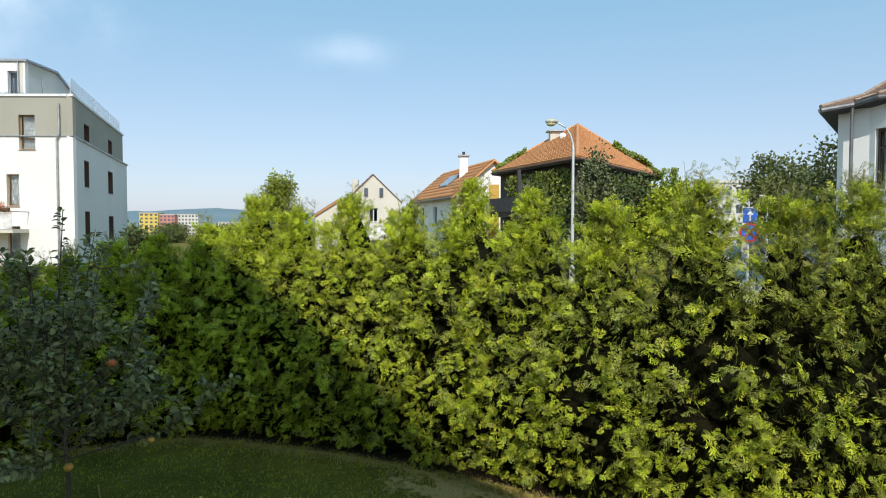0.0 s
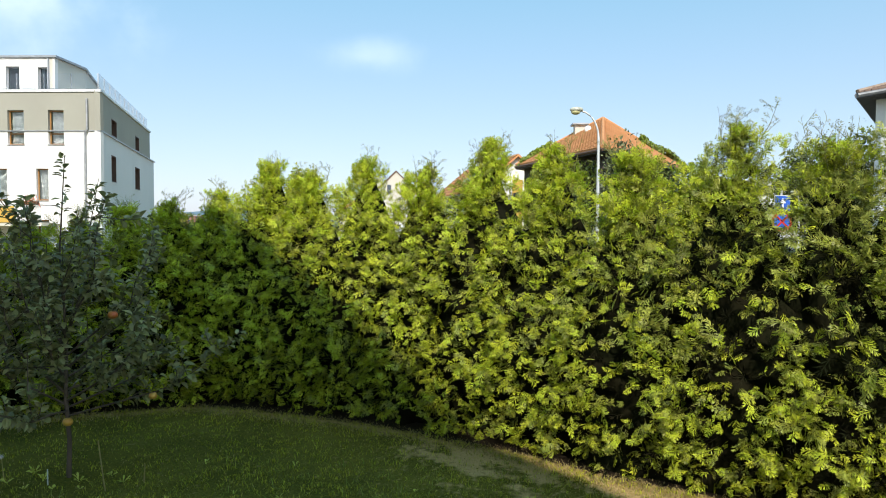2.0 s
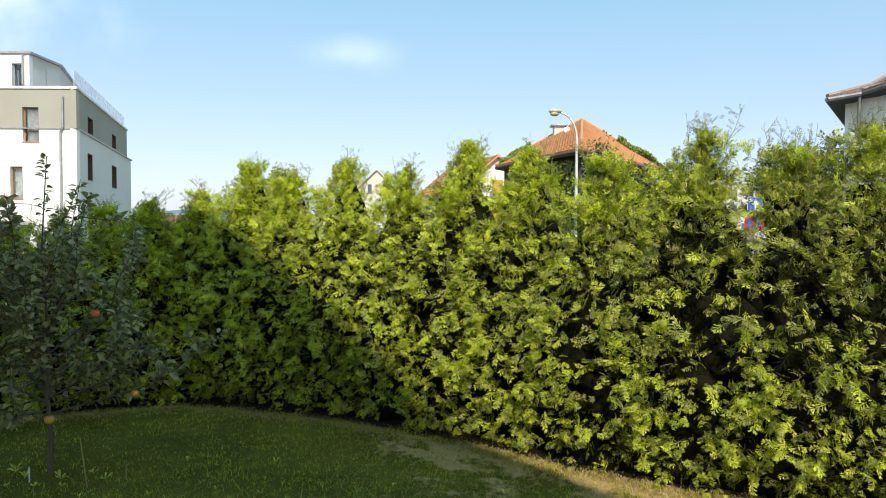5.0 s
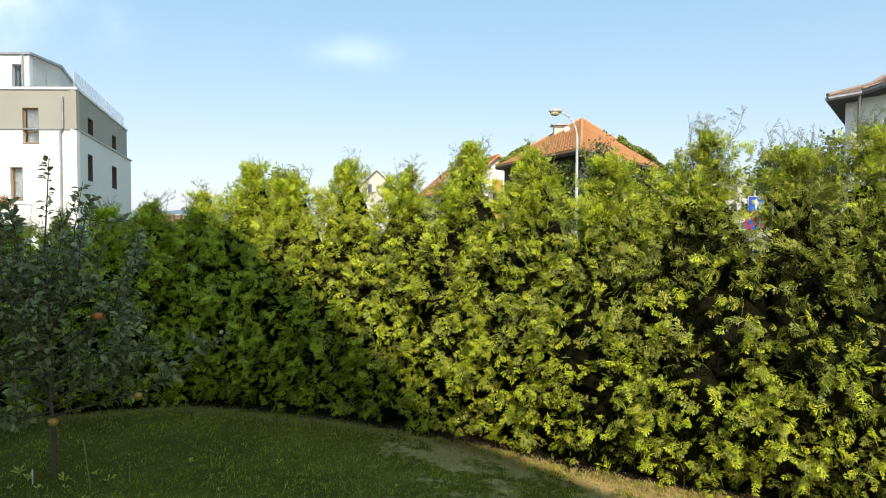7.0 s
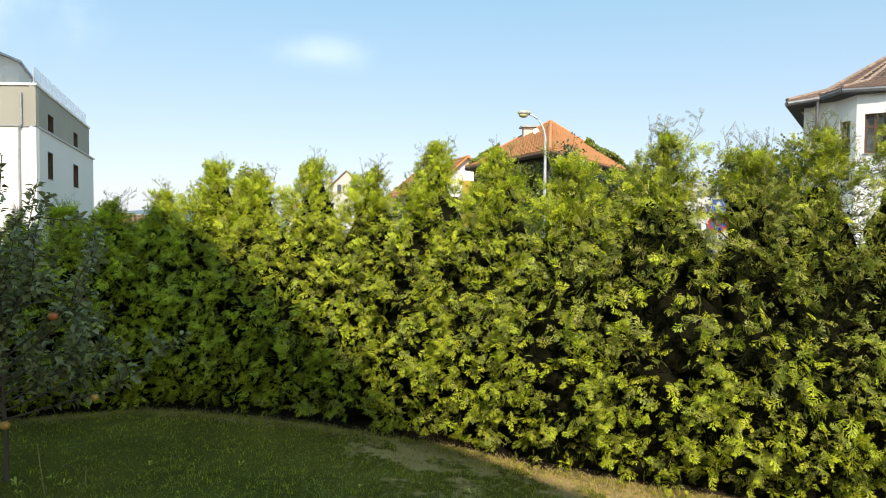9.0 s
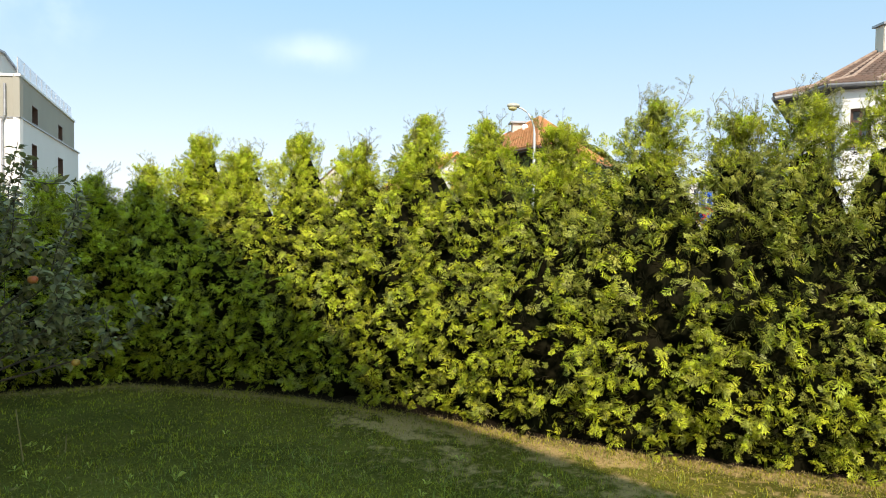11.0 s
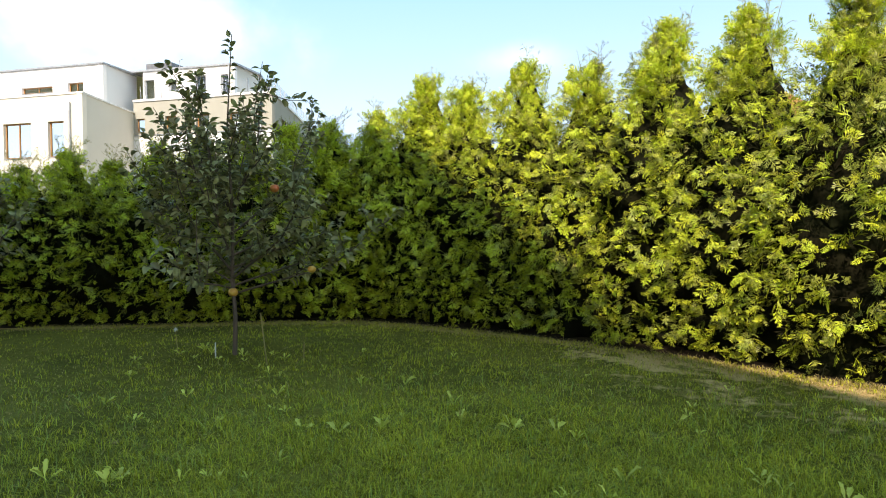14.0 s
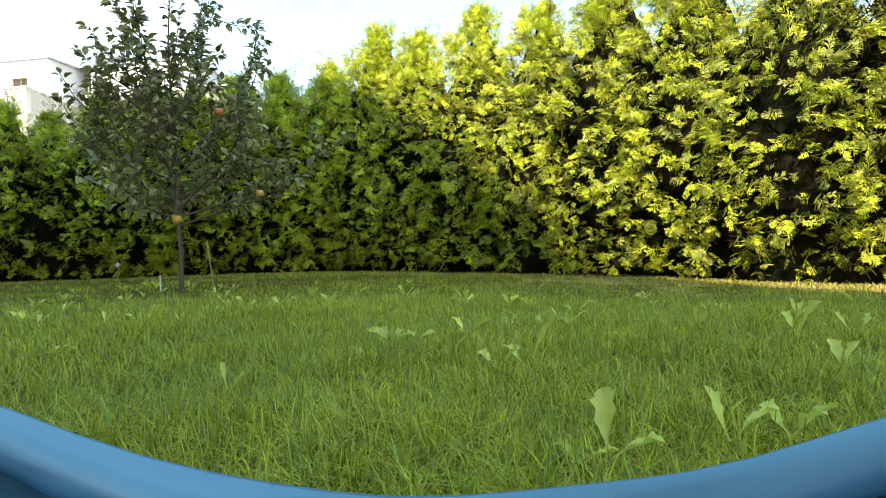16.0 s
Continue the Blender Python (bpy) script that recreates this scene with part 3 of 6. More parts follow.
# ---- the apartment block beyond the hedge ----
def apartment_block():
    h = root("apartment_building", (-24, 40, 0), "white rendered apartment block with taupe upper storey", "building")
    A, B, C = (-20.55, 36.0), (-26.4, 54.0), (-38.0, 54.0)
    D = (-30.6, 36.0)
    low, top = 7.22, 9.47
    # front wall: white below, taupe band above; oak windows
    front_low = [(7.05, 7.95, 6.45, low), (4.7, 5.65, 6.45, low), (6.3, 7.0, 3.3, 5.1), (3.9, 4.6, 3.3, 5.1), (6.3, 7.0, 0.5, 2.2), (1.2, 2.0, 3.3, 5.1)]
    wall("wall", h, D, A, 0, low, M_WHITE, front_low)
    front_up = [(7.05, 7.95, low, 8.38), (4.7, 5.65, low, 8.38), (0.2, 0.85, 7.4, 8.3), (2.4, 3.2, low + 0.1, 8.38)]
    wall("wall", h, (D[0], D[1] - 0.01), (A[0] + 0.01, A[1] - 0.01), low + 0.002, top, M_GREYBAND, front_up, label="taupe rendered upper wall")
    for u0, u1 in ((7.05, 7.95), (4.7, 5.65)):
        window(h, D, A, (u0, u1, 6.45, 8.38), M_WOODFRAME, 1, 0.32, reflection_sheet=True, label="tall oak-framed window")
    for hole in front_low[2:]:
        window(h, D, A, hole, M_WOODFRAME, 1, 0, reflection_sheet=True)
    window(h, D, A, (0.2, 0.85, 7.4, 8.3), M_WOODFRAME)
    window(h, D, A, (2.4, 3.2, low + 0.1, 8.38), M_WOODFRAME)
    # side wall
    side_low = [(2.7, 4.0, 4.55, 6.15), (10.4, 12.2, 4.5, 6.1), (2.7, 4.0, 1.2, 3.1), (10.4, 12.2, 1.2, 2.9)]
    side_up = [(2.8, 4.3, low + 0.12, 8.35), (10.6, 12.1, low + 0.12, 8.35)]
    wall("wall", h, A, B, 0, low, M_WHITE, side_low)
    B2 = (A[0] + (B[0] - A[0]) * 0.9, A[1] + (B[1] - A[1]) * 0.9)
    wall("wall", h, (A[0] + 0.01, A[1]), B2, low + 0.002, top, M_GREYBAND, side_up, label="taupe rendered upper wall")
    for hole in side_low:
        window(h, A, B, hole, M_WOODFRAME, 1, 0.0, deep=0.28, reflection_sheet=False, lining=M_BROWNFRAME)
    for hole in side_up:
        window(h, A, B2, hole, M_WOODFRAME, 1, 0.0, deep=0.28, lining=M_BROWNFRAME)
    wall("wall", h, B, C, 0, low, M_WHITE)
    wall("wall", h, B2, (-38.0, B2[1]), low, top, M_GREYBAND)
    part("ledge", slab([(A[0] + 0.12, A[1] - 0.1, low + 0.03), (B[0] + 0.12, B[1] + 0.05, low + 0.03), (B[0] - 2.2, B[1] + 0.05, low + 0.03), (A[0] - 0.05, A[1] + 0.3, low + 0.03)], 0.07), M_TRIM, h, "thin grey metal ledge")
    part("ledge", slab([(D[0], D[1] - 0.06, low + 0.025), (A[0], A[1] - 0.06, low + 0.025), (A[0], A[1] + 0.2, low + 0.025), (D[0], D[1] + 0.2, low + 0.025)], 0.06), M_TRIM, h)
    # flat roof with coping, terrace and set-back top storey
    part("roof", slab([(D[0], D[1] + 0.2, top - 0.1), (A[0] - 0.2, A[1] + 0.2, top - 0.1), (B2[0] - 0.2, B2[1], top - 0.1), (-38, B2[1], top - 0.1)], 0.25), M_TRIM, h)
    part("coping", slab([(D[0], D[1] - 0.08, top + 0.06), (A[0] + 0.08, A[1] - 0.08, top + 0.06), (A[0] + 0.02, A[1] + 0.4, top + 0.06), (D[0], D[1] + 0.4, top + 0.06)], 0.14), M_SIGNWHITE, h, "white metal coping")
    part("coping", slab([(A[0] + 0.1, A[1] - 0.05, top + 0.058), (B2[0] + 0.1, B2[1], top + 0.058), (B2[0] - 0.35, B2[1], top + 0.058), (A[0] - 0.35, A[1] + 0.4, top + 0.058)], 0.13), M_SIGNWHITE, h)
    P0, P1, P2, P3 = (-30.6, 36.9), (-23.7, 36.9), (-23.75, 39.9), (-27.2, 48.2)
    penth = [(0.1, 0.9, 9.55, 11.0), (2.0, 2.6, 10.2, 10.9), (4.0, 4.8, 9.6, 11.05), (5.9, 6.5, 9.6, 11.0)]
    wall("wall", h, P0, P1, top - 0.05, 11.55, M_WHITE, penth)
    for hole in penth:
        window(h, P0, P1, hole, M_TRIM, 1)
    wall("wall", h, (P1[0], P1[1] + 0.002), P2, top - 0.05, 11.55, M_BEIGE, label="grey rendered side wall")
    wall("wall", h, P2, P3, top - 0.05, 11.55, M_BEIGE)
    part("roof", slab([(P0[0] - 7, P0[1] - 0.1, 11.66), (P1[0] + 0.15, P1[1] - 0.1, 11.66), (P2[0] + 0.15, P2[1], 11.66), (P3[0] + 0.15, P3[1], 11.66), (-37.6, P3[1], 11.66)], 0.12), M_TRIM, h)
    part("downpipe", tube([(P1[0] - 0.35, P1[1] - 0.08, 9.5), (P1[0] - 0.35, P1[1] - 0.08, 11.5)], 0.05), M_TRIM, h)
    part("downpipe", tube([(A[0] - 0.85, A[1] - 0.1, 0.1), (A[0] - 0.85, A[1] - 0.1, 7.0), (A[0] - 0.7, A[1] - 0.12, 7.3), (A[0] - 0.7, A[1] - 0.12, 9.0)], 0.055), M_TRIM, h)
    part("downpipe", tube([(-26.3 + 0.35, 52.0, 0.1), (-26.3 + 0.35, 52.0, 6.0)], 0.06), M_TRIM, h)
    # glass balustrade on the terrace
    for p0, p1 in (((-30.2, 36.15), (A[0] - 0.15, 36.15)), ((A[0] - 0.15, 36.15), (B2[0] - 0.1, B2[1] - 0.2))):
        m, length = along(p0, p1)
        k = int(length / 1.5)
        for q in range(k):
            a, b = q * length / k, (q + 1) * length / k - 0.03
            part("glass_panel", box(a, b, 0, 0.012, top + 0.1, top + 1.0, m), M_RAILCLEAR if p0[1] == p1[1] else M_RAILGLASS, h)
            part("rail_post", box(a - 0.02, a + 0.02, 0.014, 0.05, top, top + 0.98, m), M_TRIM, h)
    # balcony with flower box
    part("balcony", slab([(-27.6, 34.6, 2.05), (-23.1, 34.6, 2.05), (-23.1, 36.0, 2.05), (-27.6, 36.0, 2.05)], 0.2), M_BEIGE, h)
    part("balcony_front", box(-27.6, -24.6, 34.55, 34.6, 2.05, 2.95), M_OCHRE, h, "ochre balcony parapet panel")
    part("balcony_panel", box(-24.58, -23.1, 34.56, 34.59, 2.05, 2.95), M_RAILGLASS, h, "hazy glass balcony panel")
    part("balcony_rail", tube([(-27.6, 34.58, 3.0), (-23.1, 34.58, 3.0), (-23.1, 35.98, 3.0)], 0.03), M_TRIM, h)
    # the wing that stands forward
    W = (-28.8, 30.0)
    wing_holes = [(13.8, 14.9, 5.2, 7.2), (10.6, 12.6, 5.2, 7.2), (13.8, 14.9, 2.0, 4.0), (10.6, 12.6, 2.0, 4.0)]
    wall("wall", h, (-45.0, 30.0), W, 0, 8.7, M_BEIGE, wing_holes, label="beige rendered wing wall")
    for hole in wing_holes:
        window(h, (-45.0, 30.0), W, hole, M_WOODFRAME, 2 if hole[1] - hole[0] > 1.5 else 1, 0)
    wall("wall", h, (W[0], W[1] + 0.001), (-30.6, 36.0), 0, 8.7, M_BEIGE)
    part("roof", slab([(-45, 30.2, 8.62), (-28.95, 30.2, 8.62), (-30.7, 36.0, 8.62), (-45, 36.0, 8.62)], 0.25), M_TRIM, h)
    part("coping", slab([(-45, 29.95, 8.76), (-28.72, 29.95, 8.76), (-30.5, 36.0, 8.76), (-30.9, 36.0, 8.76), (-29.05, 30.3, 8.76), (-45, 30.3, 8.76)], 0.1), M_SIGNWHITE, h)
    part("downpipe", tube([(-29.6, 29.9, 0.1), (-29.6, 29.9, 8.2)], 0.055), M_TRIM, h)
    U = (-31.1, 34.0)
    uh = [(11.2, 12.4, 9.3, 10.4), (7.5, 10.0, 9.9, 10.3)]
    wall("wall", h, (-45.0, 34.0), U, 8.4, 11.45, M_WHITE, uh)
    for hole in uh:
        window(h, (-45.0, 34.0), U, hole, M_WOODFRAME, 2)
    wall("wall", h, (U[0], U[1] + 0.001), (-31.6, 37.5), 8.4, 11.45, M_WHITE)
    part("roof", slab([(-45, 33.9, 11.52), (-31.0, 33.9, 11.52), (-31.5, 40.0, 11.52), (-45, 40.0, 11.52)], 0.1), M_TRIM, h)
    part("lift_housing", box(-30.6, -28.6, 37.2, 39.5, 11.3, 12.15, None, 0.03), M_GUTTER, h, "grey metal roof housing")
    part("antenna", tube([(-28.2, 37.5, 11.4), (-28.2, 37.5, 12.3), (-28.0, 37.5, 12.35)], 0.03, 6), M_TRIM, h)


apartment_block()


def flower_box():
    h = root("flower_box", (-23.6, 34.45, 3.04), "balcony flower box with hanging orange-pink flowers", "flower box")
    part("box", box(-24.0, -23.15, 34.36, 34.54, 3.03, 3.2, None, 0.01), M_BROWNFRAME, h)
    rng = np.random.default_rng(81)
    n = 700
    o = rng.normal(size=(n, 3)) * np.array((0.24, 0.10, 0.13)) + np.array((-23.55, 34.38, 3.28))
    o[:, 2] -= 0.5 * np.abs(o[:, 0] + 23.55) * rng.uniform(0, 1, n)
    petal = np.array([(-0.5, 0.3, 0), (0, 0, 0.1), (0.5, 0.3, 0), (0, 1, -0.05)])
    v, t = placed(petal, np.array([(0, 1, 3), (1, 2, 3)]), rng.normal(size=(n, 3)), rng.normal(size=(n, 3)) + np.array((0, -0.6, 0.6)), rng.uniform(0.03, 0.06, n), o)
    tagged(part_np("flowers", v[:1800], t[:900], M_FLOWER, h, "orange-pink blossoms"), kind="stuff")
    tagged(part_np("leaves", v[1800:], t[900:] - 1800, M_LEAF_MID, h, "green leaves"), kind="stuff")


flower_box()


# ---- foliage ----
def scale_spray(rng, nodes=4, twigs=True):
    """One feathery, drooping spray of scale leaves in one piece: a stem with thin pointed branchlets that fork again. x sideways, y along, z off its plane."""
    v, f = [], []
    def put(x, y):
        v.append((x, y, -0.30 * y * y - 0.45 * x * x + rng.uniform(-0.035, 0.035)))
        return len(v) - 1
    def branchlet(base, p, ang, ln, w):
        d, n = np.array((math.sin(ang), math.cos(ang))), np.array((math.cos(ang), -math.sin(ang)))
        m = p + d * ln * rng.uniform(0.48, 0.62)
        a, b, t = put(*(m - n * w)), put(*(m + n * w)), put(*(p + d * ln + n * rng.uniform(-0.12, 0.12) * ln))
        f.extend([(base, b, a), (a, b, t)])
        if twigs:
            k = 1 if ang > 0 else -1
            f.append((a, b, put(*(m + (d * rng.uniform(0.24, 0.40) + n * k * rng.uniform(0.28, 0.42)) * ln))))
    last = (put(-0.020, 0.0), put(0.020, 0.0))
    for k in range(nodes):
        y = 0.14 + 0.54 * (k + rng.uniform(-0.25, 0.25)) / (nodes - 1)
        now = (put(-0.020, y), put(0.020, y))
        f.extend([(last[0], last[1], now[1]), (last[0], now[1], now[0])])
        ln = 0.46 * math.sin(math.pi * (0.30 + 0.46 * k / (nodes - 1)))
        branchlet(now[0], np.array((-0.020, y)), -radians(rng.uniform(34, 62) - 14 * y), ln * rng.uniform(0.7, 1.2), rng.uniform(0.032, 0.046))
        branchlet(now[1], np.array((0.020, y + 0.06)), radians(rng.uniform(34, 62) - 14 * y), ln * rng.uniform(0.7, 1.2), rng.uniform(0.032, 0.046))
        last = now
    branchlet(last[0], np.array((0.0, v[last[0]][1])), 0.0, 0.32, 0.042)
    return np.array(v), np.array(f)


SPRAY_RNG = np.random.default_rng(11)
SPRAYS = [scale_spray(SPRAY_RNG, 4) for k in range(8)]
SPRAYS_FAR = [scale_spray(SPRAY_RNG, 4, False) for k in range(4)]
SPRAY_COARSE = scale_spray(SPRAY_RNG, 3, False)
NEAR_TUFTS = 1060


def unit(v):
    return v / (np.linalg.norm(v, axis=-1, keepdims=True) + 1e-9)


def thuja_front(f, foot, reach):
    """Reach towards the lawn over relative height: tucked in at the foot, bellied, drawn in to the tip."""
    return np.interp(f, [0, 0.07, 0.25, 0.45, 0.65, 0.80, 0.92, 1.0], [foot * 0.88, foot, foot + (reach - foot) * 0.8, reach, reach * 0.86, reach * 0.52, reach * 0.2, 0.04])


def thuja_side(f):
    """Half width along the hedge over relative height."""
    return np.interp(f, [0, 0.06, 0.25, 0.55, 0.68, 0.78, 0.87, 0.94, 1.0], [0.34, 0.42, 0.46, 0.46, 0.41, 0.35, 0.27, 0.17, 0.05])


def clumps(p, seed):
    """A lumpy field of roughly -1 to 1 over space."""
    s = np.zeros(len(p))
    rng = np.random.default_rng(seed)
    for k, w in ((8.0, 0.22), (19.0, 0.50), (40.0, 0.55)):
        for _ in range(3):
            d = unit(rng.normal(size=3)) * k
            s += w * np.sin(p @ d + rng.uniform(0, 6.28)) / 1.8
    return s


def thuja(x, y, tip, seed, count, along_hedge, to_lawn, foot, reach, wide=1.0):
    rng = np.random.default_rng(seed)
    gappy = float(np.interp(x, [0.6, 1.8, 2.6, 3.4], [0, 0.9, 1.45, 1.75]))  # thinner growth with more dark sprays towards the right end
    def side_reach(f):
        return thuja_side(f) * (1 + 0.10 * min(gappy, 1.0)) * (1 + (wide - 1) * np.interp(f, [0.6, 0.82], [1, 0]))
    # fewer dark sprays on the shaded side, lifting its shade by colour
    shady = float(np.interp(x, [-2.0, -0.5], [0.26, 0.0]))
    z0 = float(lawn_z(x, y))
    body = tip - 0.13 - z0
    h = root("thuja", (x, y, z0), "green thuja grown into a dense garden hedge", "hedge shrub", "thuja hedge")
    base = np.array((x, y, z0))
    # trunk and a few limbs
    bm = bmesh.new()
    lean = rng.uniform(-0.03, 0.03, 2)
    add_tube(bm, [(x, y, z0 - 0.03), (x + lean[0], y + lean[1], z0 + body * 0.5), (x + lean[0] * 1.5, y, z0 + body * 0.97)], [0.04, 0.026, 0.006], 7)
    part("trunk", bm, M_BARK, h, "brown fibrous trunk")
    for k in range(6):
        a, zz = rng.uniform(0, 6.28), z0 + rng.uniform(0.1, 0.7) * body
        r = 0.7 * side_reach((zz - z0) / body)
        bm = bmesh.new()
        add_tube(bm, [(x, y, zz), (x + math.cos(a) * r * 0.5, y + math.sin(a) * r * 0.5, zz + 0.05), (x + math.cos(a) * r, y + math.sin(a) * r, zz + 0.16)], [0.012, 0.009, 0.004], 5)
        part("limb", bm, M_BARK, h)
    # inner sprays, coloured near black as the shade between the tufts
    def shell(n, r0, r1, power=1.0):
        f = rng.uniform(0.015, 1.0, n) ** power
        a = rng.uniform(0, 2 * math.pi, n)
        lawn_side = rng.uniform(0, 1, n) < 0.70
        k = rng.uniform(r0, r1, n)
        ca, sa = np.cos(a), np.sin(a)
        # neighbours have grown together, so the plan of each is squarish below the tops
        square = np.interp(f, [0.55, 0.92], [0.62, 1.0])
        ca, sa = np.sign(ca) * np.abs(ca) ** square, np.sign(sa) * np.abs(sa) ** square
        # most growth spreads evenly over the face that the camera sees
        even = rng.uniform(-1, 1, n)
        ca = np.where(lawn_side, even, ca)
        sa = np.where(lawn_side, (1 - np.abs(even) ** (2 / square)) ** (square / 2), sa)
        u = ca * side_reach(f) * k
        w = sa * np.where(sa > 0, thuja_front(f, foot, reach), thuja_front(f, 0.35, 0.45)) * k
        T, N = np.array((*along_hedge, 0.0)), np.array((*to_lawn, 0.0))
        o = unit(ca[:, None] * T * 0.8 + sa[:, None] * N)
        return f, o, base + u[:, None] * T + w[:, None] * N + np.stack([np.zeros(n), np.zeros(n), f * body], 1)
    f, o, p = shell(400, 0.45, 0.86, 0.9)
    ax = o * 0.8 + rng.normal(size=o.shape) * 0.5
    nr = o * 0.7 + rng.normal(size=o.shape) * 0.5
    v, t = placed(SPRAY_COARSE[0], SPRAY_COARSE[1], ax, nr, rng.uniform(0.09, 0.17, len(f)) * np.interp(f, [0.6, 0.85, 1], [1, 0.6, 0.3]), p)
    # closed lumpy shell round the stem, added to stop see-through, its shade painted
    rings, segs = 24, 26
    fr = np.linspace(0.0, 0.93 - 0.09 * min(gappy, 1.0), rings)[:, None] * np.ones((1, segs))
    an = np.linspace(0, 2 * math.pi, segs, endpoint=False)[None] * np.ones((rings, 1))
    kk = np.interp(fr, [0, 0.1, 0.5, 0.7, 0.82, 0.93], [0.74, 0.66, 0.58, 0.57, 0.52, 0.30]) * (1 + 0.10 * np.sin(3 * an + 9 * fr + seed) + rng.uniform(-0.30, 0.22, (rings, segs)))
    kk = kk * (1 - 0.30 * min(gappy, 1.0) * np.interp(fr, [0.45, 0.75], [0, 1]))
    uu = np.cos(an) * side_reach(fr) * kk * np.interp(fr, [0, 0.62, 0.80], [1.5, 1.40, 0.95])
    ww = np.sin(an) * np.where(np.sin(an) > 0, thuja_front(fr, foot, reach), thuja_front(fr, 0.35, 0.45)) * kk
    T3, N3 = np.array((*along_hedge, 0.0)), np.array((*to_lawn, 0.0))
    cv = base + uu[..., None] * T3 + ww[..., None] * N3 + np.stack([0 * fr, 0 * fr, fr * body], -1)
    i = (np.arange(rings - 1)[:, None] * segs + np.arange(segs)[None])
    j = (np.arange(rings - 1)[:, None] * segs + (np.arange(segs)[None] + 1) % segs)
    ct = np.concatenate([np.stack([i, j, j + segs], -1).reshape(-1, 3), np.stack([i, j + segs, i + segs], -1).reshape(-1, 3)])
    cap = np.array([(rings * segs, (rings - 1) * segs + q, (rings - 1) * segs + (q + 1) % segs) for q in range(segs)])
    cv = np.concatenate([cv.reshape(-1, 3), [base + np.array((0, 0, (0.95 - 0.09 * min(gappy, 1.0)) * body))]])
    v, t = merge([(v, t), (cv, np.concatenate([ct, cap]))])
    part_np("inner_foliage", v, t, M_THUJA_SHADE, h, "inner foliage coloured near black as deep shade")
    # outer foliage: flat tufts of small sprays fanned on side twigs, with dark gaps between the tufts
    f, o, p = shell(count, 0.70, 1.06, 1.04)
    extra = 135
    f3, o3, p3 = shell(extra, 0.35, 1.0)
    lift = 0.60 + 0.39 * f3
    p3 = p3 + np.stack([np.zeros(extra), np.zeros(extra), (lift - f3) * body], 1)
    shrink = (side_reach(lift) / side_reach(f3))[:, None]
    p3[:, :2] = base[:2] + (p3[:, :2] - base[:2]) * shrink * 0.8
    f, o, p = np.concatenate([f, lift]), np.concatenate([o, o3]), np.concatenate([p, p3])
    lump = clumps(p, 99)
    keep = (rng.uniform(-0.9, 0.9, len(f)) < 1.15 * lump + 0.40 - gappy * np.interp(f, [0.1, 0.45, 0.7], [0.20, 0.42, 0.56])) | (f > 0.72 + 0.09 * gappy)
    keep &= (o @ np.array((*to_lawn, 0.0)) > -0.2) | (f > 0.75) | (rng.uniform(0, 1, len(f)) < 0.45)  # thinner towards the street, which the camera never sees
    keep &= f > 0.020 * rng.uniform(0.6, 1.6, len(f))  # bare at the very foot
    f, o, p, lump = f[keep], o[keep], p[keep], lump[keep]
    p = p + o * ((0.125 + 0.05 * gappy) * lump)[:, None]
    n = len(f)
    up = np.stack([np.zeros(n), np.zeros(n), np.ones(n)], 1)
    ax = unit(o * 0.9 + up * (-0.12 + 1.6 * f ** 3 + rng.normal(0, 0.28, n))[:, None] + rng.normal(size=(n, 3)) * 0.42)
    nr = up * (0.95 - 0.5 * f)[:, None] + o * 0.34 + rng.normal(size=(n, 3)) * 0.40
    nr += np.array((*along_hedge, 0.0)) * (0.36 * gappy * rng.choice((-1.0, 1.0), n))[:, None]  # sprays at this end turned edge-on to the sun to dim them
    nr = unit(nr - (nr * ax).sum(1, keepdims=True) * ax)
    side = np.cross(ax, nr)
    tuft = rng.uniform(0.062, 0.124, n) * np.interp(f, [0, 0.6, 0.85, 1], [1, 1, 0.98, 0.85])
    young = (f + rng.normal(0, 0.06, n) > 0.80) & (rng.uniform(0, 1, n) < 1.0 - 0.30 * gappy)
    kinds = SPRAYS if len(f) > 300 else SPRAYS_FAR
    pairs, old, tips = [], [], []
    fresh = rng.uniform(0, 1, n)
    # each twig end carries one leading spray and side sprays fanned behind it
    for k, (turn0, back, scale) in enumerate(((0.0, -0.15, 1.0), (0.60, -0.42, 0.80), (-0.60, -0.50, 0.80), (0.15, -0.72, 0.74))):
        turn = turn0 + rng.normal(0, 0.28, n)
        a2 = unit(ax * np.cos(turn)[:, None] + side * np.sin(turn)[:, None] + nr * rng.normal(0, 0.30, n)[:, None] + rng.normal(size=(n, 3)) * 0.12)
        n2 = nr + rng.normal(size=(n, 3)) * 0.45 + side * (0.3 * math.sin(turn0))
        start = p + ax * (tuft * back)[:, None] + nr * (tuft * rng.uniform(-0.25, 0.25, n))[:, None]
        size = tuft * scale * rng.uniform(0.80, 1.12, n)
        forms = kinds if k == 0 else SPRAYS_FAR if k == 3 else kinds[:4]
        which = rng.integers(0, len(forms), n)
        for q, (sv, sf) in enumerate(forms):
            # share of dark sprays depends on place along the hedge and height
            older = fresh < (0.16 if k == 0 else 0.52) - shady + gappy * np.interp(f, [0.25, 0.60], [0.03, 0.36])
            for some, into in ((~young & ~older & (which == q), pairs), (~young & older & (which == q), old), (young & (which == q), tips)):
                if some.any():
                    into.append(placed(sv, sf, a2[some], n2[some], size[some], start[some]))
    v, t = merge(pairs)
    v[:, 2] = np.maximum(v[:, 2], z0 + 0.012)
    part_np("foliage", v, t, M_THUJA, h, "lime-green sprays of this year's growth")
    # older growth further in closes the upper half
    f, o, p = shell(150 + int(70 * min(gappy, 1.0)), 0.34, 0.84, 1.0)
    f2 = 0.50 + 0.47 * f ** 0.75
